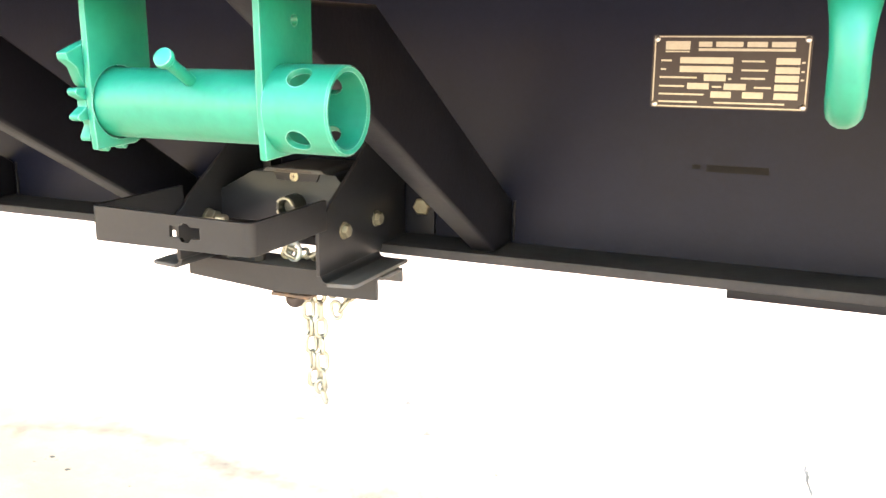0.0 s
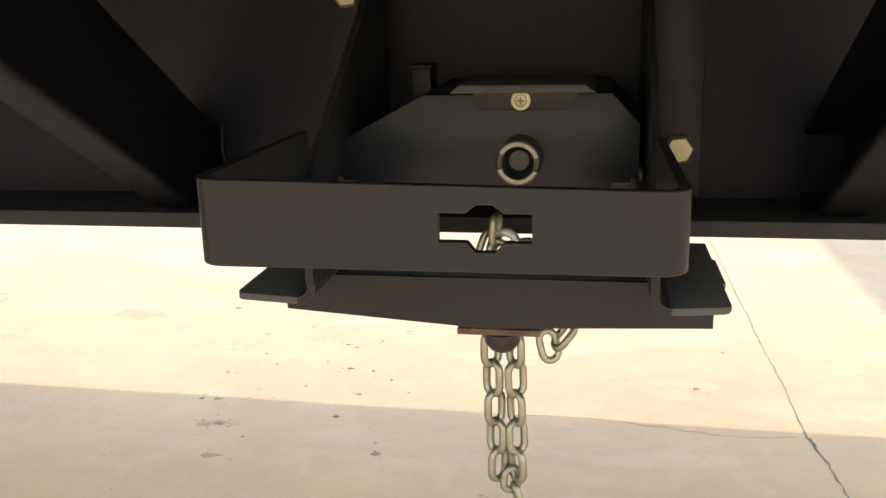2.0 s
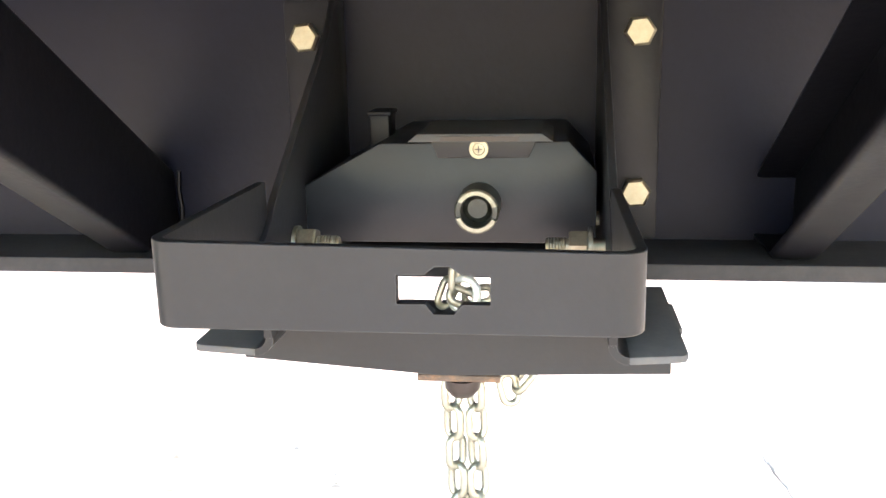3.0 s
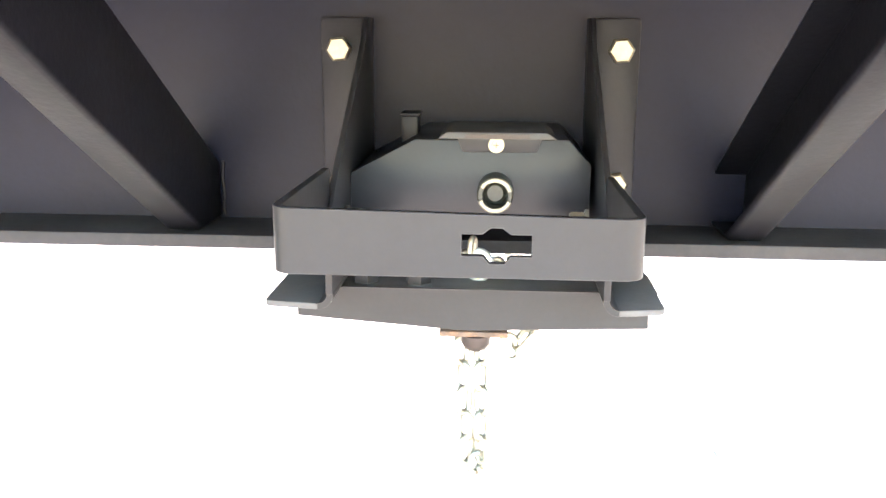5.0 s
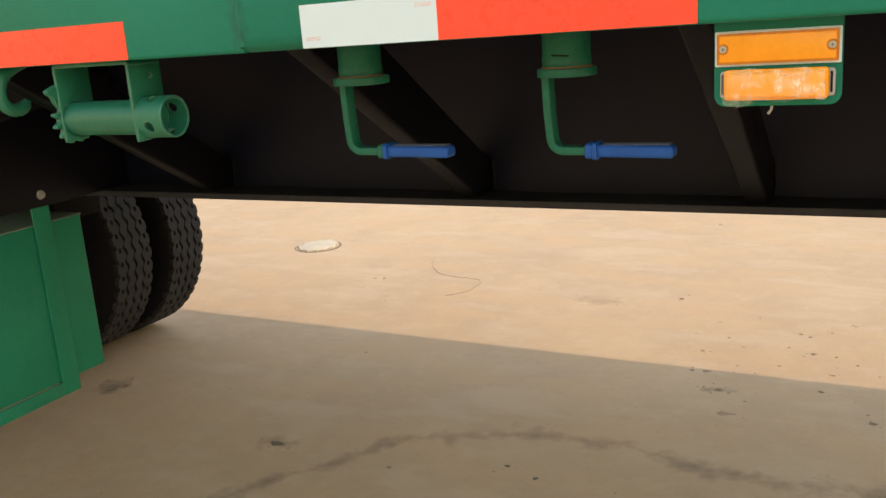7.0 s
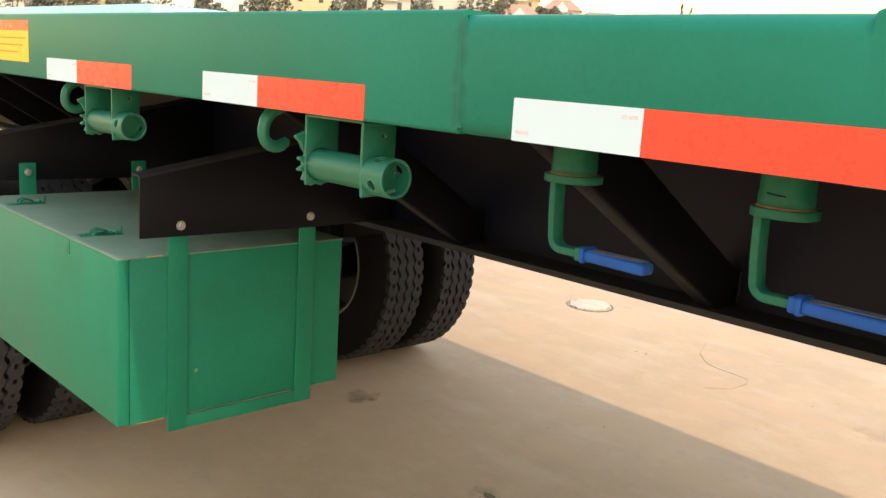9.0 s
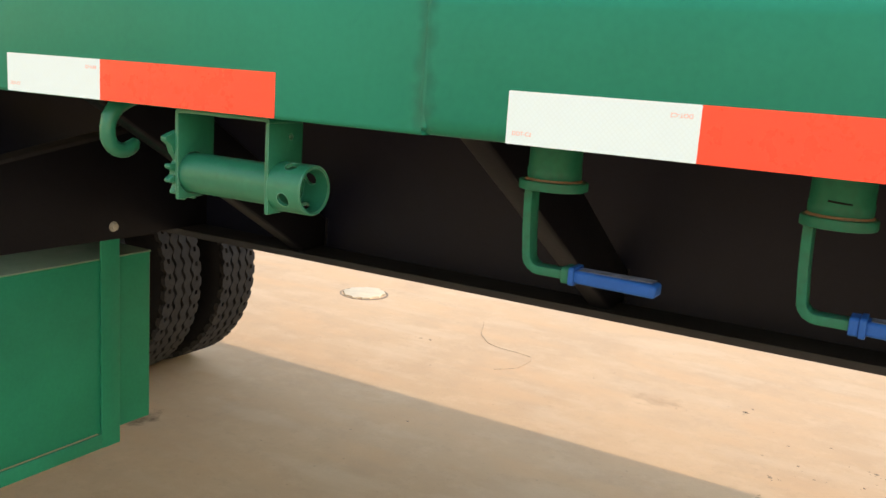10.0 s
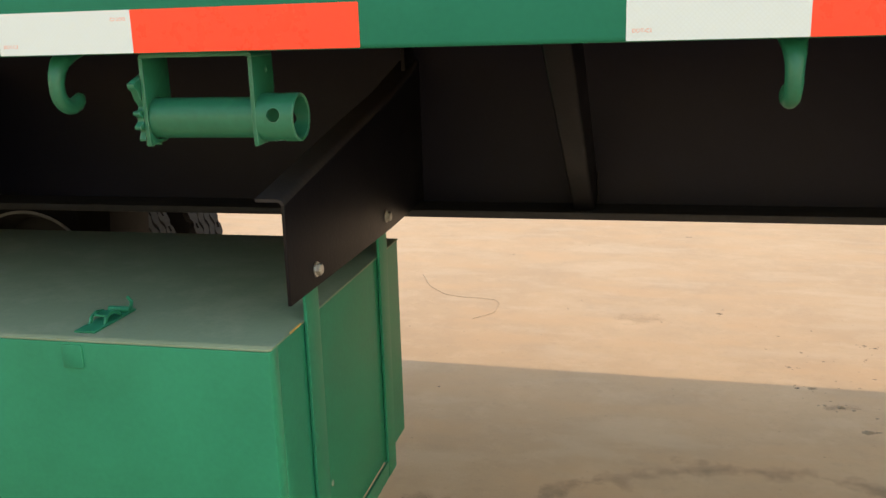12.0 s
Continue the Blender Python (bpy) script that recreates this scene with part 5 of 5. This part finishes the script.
def chain():
    t = thing("lifting_chain", (1.735, 0.73, 0.846), "galvanised steel lifting chain hanging doubled from the carrier", "chain")
    part("washer_plate", box(1.6915, 1.7575, 0.640, 0.668, 1.0545, 1.0600, 0.001), RUSTY, t, "rusty flat steel washer plate")
    part("end_stop", lathe([(0.0, 0.0), (0.0, 0.004), (0.003, 0.010), (0.009, 0.0142), (0.0175, 0.0148), (0.0175, 0.0)], (1.7265, 0.653, 1.0365), (0, 0, 1), 24, closed=False), PLATE, t, "dark rubber end stop", 60)
    part("stem", rod((1.7265, 0.653, 1.05), (1.7265, 0.653, 1.108), 0.0085, 16), DARK_STEEL, t)
    r, long = 0.0036, 0.0367
    hung = lambda x, y, z: (1.80 + (x - 1.80) * 1.035, -0.02 + (y + 0.02) * 1.035, 1.32 + (z - 1.32) * 1.035)  # noqa: E731
    for s in (-1, 1):
        for i in range(6):
            f = i / 6
            z = 1.052 - 0.0275 * i
            spread = 0.0108 - 0.0030 * f
            across = (0.80, 0.60 * s, 0) if i % 2 == 0 else (0.72, -0.70 * s, 0)
            part("chain_link", link(hung(1.7225 + s * spread + 0.005 * f, 0.690 + 0.002 * f, z), (-0.02 - 0.05 * s * f, 0.04, 1), across, long, 0.0228, r), CHAIN, t, "", 60)
    part("chain_link", link(hung(1.7300, 0.692, 0.9000), (0.12, 0, 1), (0.9, 0.4, 0), 0.030, 0.022, r), CHAIN, t, "", 60)
    part("chain_link", link(hung(1.7350, 0.693, 0.8840), (-0.30, 0, 1), (0.4, -0.9, 0), 0.030, 0.0185, r), CHAIN, t, "", 60)
    # the loop beside it
    for at, along, across in (((1.757, 0.690, 1.062), (-0.05, 0, 1), (0.3, 0.9, 0)), ((1.762, 0.690, 1.0290), (-0.25, 0.1, 1), (0.9, 0.35, 0.3)), ((1.775, 0.692, 1.0380), (0.75, 0.1, 1), (0.5, -0.8, 0)),
                              ((1.786, 0.693, 1.058), (0.5, 0, 1), (0.9, 0.3, -0.3)), ((1.793, 0.693, 1.080), (0.3, 0, 1), (0.3, 0.9, 0))):
        part("chain_link", link(hung(*at), along, across, 0.0335, 0.0212, 0.0033), CHAIN, t, "", 60)
    part("chain_link", link((1.7285, 0.652, 1.1235), (0.12, 0.15, 1), (1, -0.25, 0), 0.033, 0.0290, 0.0036), PALE_LINK, t, "pale new galvanised link", 60)
    # the heap of links lying on the bar
    for x, y, z, al, ac in ((1.715, 0.655, 1.124, (0.35, 0.2, 1), (0.8, 0.5, -0.3)), (1.722, 0.650, 1.138, (0.05, 0, 1), (0.3, 0.9, 0)), (1.728, 0.648, 1.122, (0.9, 0.4, -0.5), (0.3, 0.5, 0.9)), (1.740, 0.655, 1.122, (1, -0.2, 0.25), (0.2, 0.5, 1)),
                            (1.758, 0.652, 1.121, (0.8, -0.5, 0.3), (0, 1, 0.2)), (1.772, 0.652, 1.124, (0.7, 0.5, 0.5), (0.4, -0.4, 0.8)),
                            (1.787, 0.652, 1.130, (0.4, 0.3, 0.9), (0.8, 0.2, -0.3)), (1.800, 0.652, 1.138, (0.2, 0, 1), (0.2, 0.9, 0)), (1.810, 0.652, 1.126, (0.3, 0.5, 0.9), (0.9, 0, 0))):
        part("chain_link", link((x, y, z), al, ac, 0.030, 0.018, 0.0031), CHAIN, t, "", 60)
    return t


chain()
loose = thing("loose_chain", (1.764, 1.70, 0.866), "chain end hanging from the far beam of the chassis", "chain")
for i in range(10):
    part("chain_link", link((1.764 + 0.0015 * (i % 3), 1.70, 0.880 + 0.0262 * i), (0.06, 0, 1), (0.9, 0.4, 0) if i % 2 else (0.4, -0.9, 0), 0.0335, 0.0205, 0.0031), CHAIN, loose, "", 60)


# ---- tool box ----
BX0, BX1, BY0, BY1, BZ0, BZ1 = -1.602, -0.6215, 0.033, 0.650, 0.695, 1.090


def tool_box():
    t = thing("tool_box", ((BX0 + BX1) / 2, (BY0 + BY1) / 2, BZ0), "dusty green steel tool box slung under the trailer", "tool box")
    plan = [(BX0, BY0 + 0.012), (BX1 - 0.006, BY0 + 0.012), (BX1 - 0.006, BY0 + 0.0285), (BX1, BY0 + 0.0295), (BX1, BY1 - 0.004), (BX1 - 0.004, BY1), (BX0, BY1)]
    part("body", prism(plan, "z", BZ0, BZ1 - 0.004, 0.0012), GREEN_BOX, t, "green painted sheet steel body")
    lid = [(BX0 - 0.003, BY0 + 0.001), (BX1 - 0.004, BY0 + 0.001), (BX1 + 0.001, BY0 + 0.005), (BX1 + 0.001, BY1), (BX0 - 0.003, BY1)]
    part("lid", prism(lid, "z", BZ1 - 0.0035, BZ1, 0.001), GREEN_DUSTY, t, "dust-covered green top")
    door = [(BX0, BY0), (BX1 - 0.0030, BY0), (BX1 - 0.0008, BY0 + 0.0010), (BX1, BY0 + 0.0030), (BX1 + 0.0006, BY0 + 0.0265), (BX1 - 0.0040, BY0 + 0.0265), (BX1 - 0.005, BY0 + 0.011), (BX0, BY0 + 0.011)]
    part("front_door", prism(door, "z", BZ0 + 0.002, BZ1 - 0.0038, 0.0010), GREEN_BOX, t, "green front door panel with folded edge")
    # a pale raised dot painted in for the glint on the box's side
    part("painted_glint", lathe([(0, 0), (0, 0.0055), (0.0012, 0.0042), (0.0016, 0)], (BX1, 0.2266, 0.7988), (1, 0, 0), 14, closed=False), GREEN_DUSTY, t, "small pale spot standing for a shiny highlight")
    # primer showing where the paint has chipped along the folds
    part("chipped_edge", box(BX1 - 0.0005, BX1 + 0.0016, BY0 + 0.068, BY0 + 0.108, BZ1 - 0.0016, BZ1 + 0.0003), PRIMER, t, "yellowed chipped edge", 0)
    part("chipped_edge", box(BX1 - 0.001, BX1 + 0.0006, BY0 + 0.045, BY0 + 0.112, BZ0 - 0.0003, BZ0 + 0.0012), PRIMER, t, "yellowed chipped edge", 0)
    for x in (-0.905, -1.435):
        part("door_tab", prism(rounded(x - 0.017, x + 0.013, 1.050, 1.0835, 0.002, 2), "y", BY0 - 0.0025, BY0, 0.0006), GREEN_BOX, t)
        h = part("hasp", box(x - 0.016, x + 0.016, 0.060, 0.165, BZ1, BZ1 + 0.003, 0.0008), GREEN_BOX, t, "green hasp latch")
        arch = [(0.090, BZ1 + 0.003), (0.094, BZ1 + 0.012), (0.108, BZ1 + 0.017), (0.124, BZ1 + 0.014), (0.134, BZ1 + 0.003), (0.129, BZ1 + 0.003), (0.120, BZ1 + 0.0105), (0.108, BZ1 + 0.013), (0.098, BZ1 + 0.0095), (0.095, BZ1 + 0.003)]
        bm = prism(arch, "x", x - 0.013, x - 0.010)
        prism(arch, "x", x + 0.010, x + 0.013, bm=bm)
        box(x - 0.011, x + 0.011, 0.100, 0.122, BZ1 + 0.011, BZ1 + 0.0135, bm=bm)
        part("catch", bm, GREEN_BOX, h)
        part("hinge_pin", rod((x - 0.017, 0.148, BZ1 + 0.007), (x + 0.017, 0.148, BZ1 + 0.007), 0.0045, 14), GREEN_BOX, h)
        part("staple", sweep([(x + 0.010, 0.160, BZ1 + 0.002), (x + 0.012, 0.162, BZ1 + 0.015), (x + 0.004, 0.165, BZ1 + 0.020)], circle(0, 0, 0.0028, 8), up=(1, 0, 0)), GREEN_BOX, h)
    return t


tool_box()


def hanger(x, s):
    """A black bracket plate on the beam with a folded top, and the green strap frame that the box hangs in."""
    t = thing("tool_box_hanger", (x, 0.4, 0.66), "black bracket with green steel straps holding the tool box", "bracket", "tool box hangers")
    xb = x + s * 0.0105
    outline = [(0.079, 1.1345), (0.560, 1.1305), (0.760, 1.1345), (0.8075, 1.1345), (0.8075, 1.4110), (0.600, 1.3612), (0.410, 1.3292), (0.079, 1.2697)]
    a, c = sorted((xb, xb + s * 0.005))
    plate = part("bracket_plate", prism(outline, "x", a, c, 0.001), BLACK, t, "black painted bracket plate")
    # the top edge is bent over in a soft fold
    arc = [math.pi / 2 * i / 5 for i in range(6)]
    fold = [(-0.034, 0.0), *[(-0.004 + 0.009 * math.sin(q), -0.009 + 0.009 * math.cos(q)) for q in arc]]
    fold += [*[(-0.004 + 0.0045 * math.sin(q), -0.009 + 0.0045 * math.cos(q)) for q in arc[::-1]], (-0.034, -0.0045)]
    line = [(0.077, 1.2780), (0.410, 1.3385), (0.600, 1.3705), (0.8075, 1.4200)]
    bm = bmesh.new()
    rings = []
    for i, (py, pz) in enumerate(line):
        (ay, az), (by, bz) = line[max(i - 1, 0)], line[min(i + 1, 3)]
        run = math.hypot(by - ay, bz - az)
        ny, nz = -(bz - az) / run, (by - ay) / run
        rings.append([bm.verts.new((xb + u, py + ny * v, pz + nz * v)) for u, v in fold])
    k = len(fold)
    for p, q in zip(rings, rings[1:]):
        for j in range(k):
            bm.faces.new((p[j], p[(j + 1) % k], q[(j + 1) % k], q[j]))
    bm.faces.new(rings[0])
    bm.faces.new(rings[-1][::-1])
    part("folded_lip", bm, BLACK_DUSTY, plate, "dusty folded top edge", 40)
    for y in (0.1765, 0.532):
        a, c = sorted((x + s * 0.0015, x + s * 0.0065))
        st = part("strap", prism(rounded(y - 0.0245, y + 0.0245, 0.660, 1.1875, 0.003, 3), "x", a, c, 0.0008), GREEN_BOX, t, "flat green steel strap")
        hex_bolt(st, (xb + s * 0.005 if s > 0 else c, y, 1.1590), (1, 0, 0), 0.0088, 0.007, True, "bolt", ZINC_PALE, "pale zinc-plated hexagon bolt head")
    a, c = sorted((x + s * 0.0010, x + s * 0.0060))
    part("bottom_rail", box(a, c, 0.2010, 0.5075, 0.6605, 0.6930, 0.0008), GREEN_BOX, t)
    for y in (0.1765, 0.532):
        part("under_strap", box(min(x, x - s * 0.477), max(x, x - s * 0.477), y - 0.0245, y + 0.0245, 0.6895, 0.6949, 0.0008), GREEN_BOX, t)
    return t


hanger(BX1, 1)
hanger(BX0, -1)


# ---- beyond the trailer: a parked pale blue trailer, houses and trees ----
def parked_trailer():
    t = thing("parked_trailer", (-17, 9, ground_z(-17)), "pale blue box trailer parked far across the yard", "trailer")
    part("body", box(-26.0, -13.6, 6.2, 8.7, 1.15, 2.38, 0.03), SKY_BLUE, t)
    part("sill", box(-26.0, -13.6, 6.17, 8.73, 1.02, 1.15, 0.01), GREY_PLASTIC, t)
    for x in (-24.3, -23.0, -15.0):
        for y in (6.35, 8.35):
            part("wheel", lathe([(0, 0.12), (0.02, 0.30), (0.0, 0.48), (0.05, 0.52), (0.23, 0.52), (0.28, 0.48), (0.26, 0.30), (0.28, 0.12)], (x, y - 0.1, 0.52 + ground_z(x)), (0, 1, 0), 21), RUBBER, t)
    part("frame", box(-25.5, -14.0, 6.8, 8.1, 0.85, 1.02), BLACK, t)


parked_trailer()


# an unseen trailer square to this one, its form assumed, added for its shadow; only its shadow reaches the yard in view
def neighbour():
    t = thing("shadow_casting_trailer", (7.6, 7.8, ground_z(7.6)), "unseen pale blue trailer added to cast a shadow on the yard", "trailer")
    part("body", box(6.36, 8.86, 3.4, 12.4, 1.15, 3.9, 0.02), SKY_BLUE, t)
    part("frame", box(6.96, 8.26, 3.6, 12.2, 0.90, 1.15), BLACK, t)
    for y in (10.2, 11.5):
        for x in (6.41, 8.51):
            part("wheel", lathe([(0, 0.12), (0.02, 0.30), (0.0, 0.48), (0.05, 0.52), (0.23, 0.52), (0.28, 0.48), (0.26, 0.30), (0.28, 0.12)], (x, y, 0.52 + ground_z(x)), (1, 0, 0), 21), RUBBER, t)
    for x in (7.06, 8.06):
        part("landing_leg", box(x, x + 0.1, 4.6, 4.7, ground_z(x + 0.1), 0.92, 0.01), BLACK, t)


neighbour()


def crest(az):
    """Height of the far hill's top along a bearing, degrees to the left of +y."""
    return 11.0 + 15.0 / (1 + math.exp(-(az - 38.0) / 2.2))


def hill_height(r, az):
    u = min(1.0, max(0.0, (r - 140.0) / 200.0))
    return crest(az) * u * u * (3 - 2 * u)


def hill():
    bm = bmesh.new()
    rnd = random.Random(12)
    rows = []
    for i in range(36):
        az = 5 + 2.4 * i
        a = radians(az)
        row = []
        for j in range(16):
            r = 140 + 20 * j
            row.append(bm.verts.new((-r * math.sin(a), r * math.cos(a), hill_height(r, az) + (rnd.uniform(-0.4, 0.4) if 0 < j else -0.02))))
        rows.append(row)
    for p, q in zip(rows, rows[1:]):
        for j in range(15):
            bm.faces.new((p[j], p[j + 1], q[j + 1], q[j]))
    tagged(part("hill", bm, HAZY_LEAF, None, "distant green hillside beyond the yard", 60), category="hill", kind="structure")


hill()


def house(r, az, w, d, h, wall, floors):
    a = radians(az)
    x, y, z0 = -r * math.sin(a), r * math.cos(a), hill_height(r, az) - 0.6
    t = thing("house", (x, y, z0), "rendered house with tiled roof on the distant hillside", "house", "distant houses")
    m = pose(x, y, z0, 0, 0, az)

    def put(name, bm, mat, parent=t):
        bm.transform(m)
        return part(name, bm, mat, parent, "", 0)
    put("wall", box(-w / 2, w / 2, -d / 2, d / 2, 0, h), wall)
    e = 0.5
    bm = bmesh.new()
    lo = [bm.verts.new(p) for p in ((-w / 2 - e, -d / 2 - e, h), (w / 2 + e, -d / 2 - e, h), (w / 2 + e, d / 2 + e, h), (-w / 2 - e, d / 2 + e, h))]
    hi = [bm.verts.new(p) for p in ((-w / 2 + d / 3, 0, h + d * 0.36), (w / 2 - d / 3, 0, h + d * 0.36))]
    for f in ((lo[0], lo[1], hi[1], hi[0]), (lo[2], lo[3], hi[0], hi[1]), (lo[1], lo[2], hi[1]), (lo[3], lo[0], hi[0]), lo[::-1]):
        bm.faces.new(f)
    put("roof", bm, ROOF)
    # a white gable on the front
    gable = prism([(-1.7, h - 0.6), (1.7, h - 0.6), (1.7, h + 0.5), (0, h + 2.1), (-1.7, h + 0.5)], "y", -d / 2 - 0.7, -d / 2 + 2.5)
    put("gable", gable, WHITE_WALL)
    n = max(2, int(w / 3.6))
    for k in range(floors):
        for i in range(n):
            cx, z = -w / 2 + (i + 0.5) * w / n, 1.2 + k * 3.0
            put("window", box(cx - 0.45, cx + 0.45, -d / 2 - 0.03, -d / 2 + 0.05, z, z + 1.4), GLASS_DARK)


def tree(r, az, h, spread, seed, leaves=420, slim=False):
    rnd = random.Random(seed)
    a = radians(az)
    x, y = -r * math.sin(a), r * math.cos(a)
    z0 = hill_height(r, az) - 0.3
    t = thing("tree", (x, y, z0), "slim dark conifer standing far beyond the yard" if slim else "leafy green tree standing on the distant hillside", "tree", "distant trees")
    part("trunk", lathe([(0, 0), (0, 0.22), (h * 0.4, 0.14), (h * 0.75, 0.04), (h * 0.75, 0)], (x, y, z0), (0.02, 0, 1), 8, closed=False), BARK, t)
    bm = bmesh.new()
    for _ in range(leaves):
        b, u = rnd.uniform(0, 6.283), rnd.random() ** 0.5
        v = rnd.uniform(0.15, 1.0)
        k = (1 - v) * 1.1 + 0.05 if slim else math.sin(math.pi * min(1, max(0.02, v - 0.12) / 0.90)) ** 0.6
        c = Vector((x + spread * u * k * math.cos(b), y + spread * u * k * math.sin(b), z0 + h * v))
        q = rnd.uniform(0.22, 0.5) * (0.4 if slim else 1.0)
        n = Vector((rnd.gauss(0, 1), rnd.gauss(0, 1), rnd.gauss(0, 1))).normalized()
        p = n.orthogonal().normalized()
        o = n.cross(p)
        bm.faces.new([bm.verts.new(c + p * q * i + o * q * 0.6 * j) for i, j in ((-1, 0), (0, -1), (1, 0), (0, 1))])
    part("crown", bm, HAZY_LEAF, t, "", 0)


def town():
    rnd = random.Random(21)
    seed = 0
    for r, w0 in ((185, 10.0), (225, 12.0), (268, 12.0)):
        az = 74.0 - rnd.uniform(0, 3)
        while az > 37.5:
            tall = az > 47
            w = w0 * rnd.uniform(0.8, 1.25)
            floors = rnd.choice((4, 5)) if tall else 2
            house(r + rnd.uniform(-10, 10), az, w, 9.0, floors * 3.0 + 0.4, rnd.choice((CREAM_WALL, CREAM_WALL, YELLOW_WALL, WHITE_WALL)), floors)
            step = math.degrees((w + (rnd.uniform(2.5, 7.0) if tall else rnd.uniform(0.4, 2.2))) / r)
            for _ in range(6):
                tree(r - rnd.uniform(6, 14), az - step * rnd.uniform(0.2, 0.9), rnd.uniform(8, 13) if tall else rnd.uniform(5, 8), rnd.uniform(2.0, 3.4), seed)
                seed += 1
            az -= step
    for az, h in ((36.6, 6.0), (36.0, 5.0), (35.3, 4.4), (34.6, 4.0)):
        tree(255, az, h + 4, 3.0, seed)
        seed += 1
    for az in (32.55, 32.0):
        tree(73, az, 8.3, 0.42, seed, 160, True)
        seed += 1
    house(240, 24.6, 9.0, 8.0, 13.6, WHITE_WALL, 3)


town()
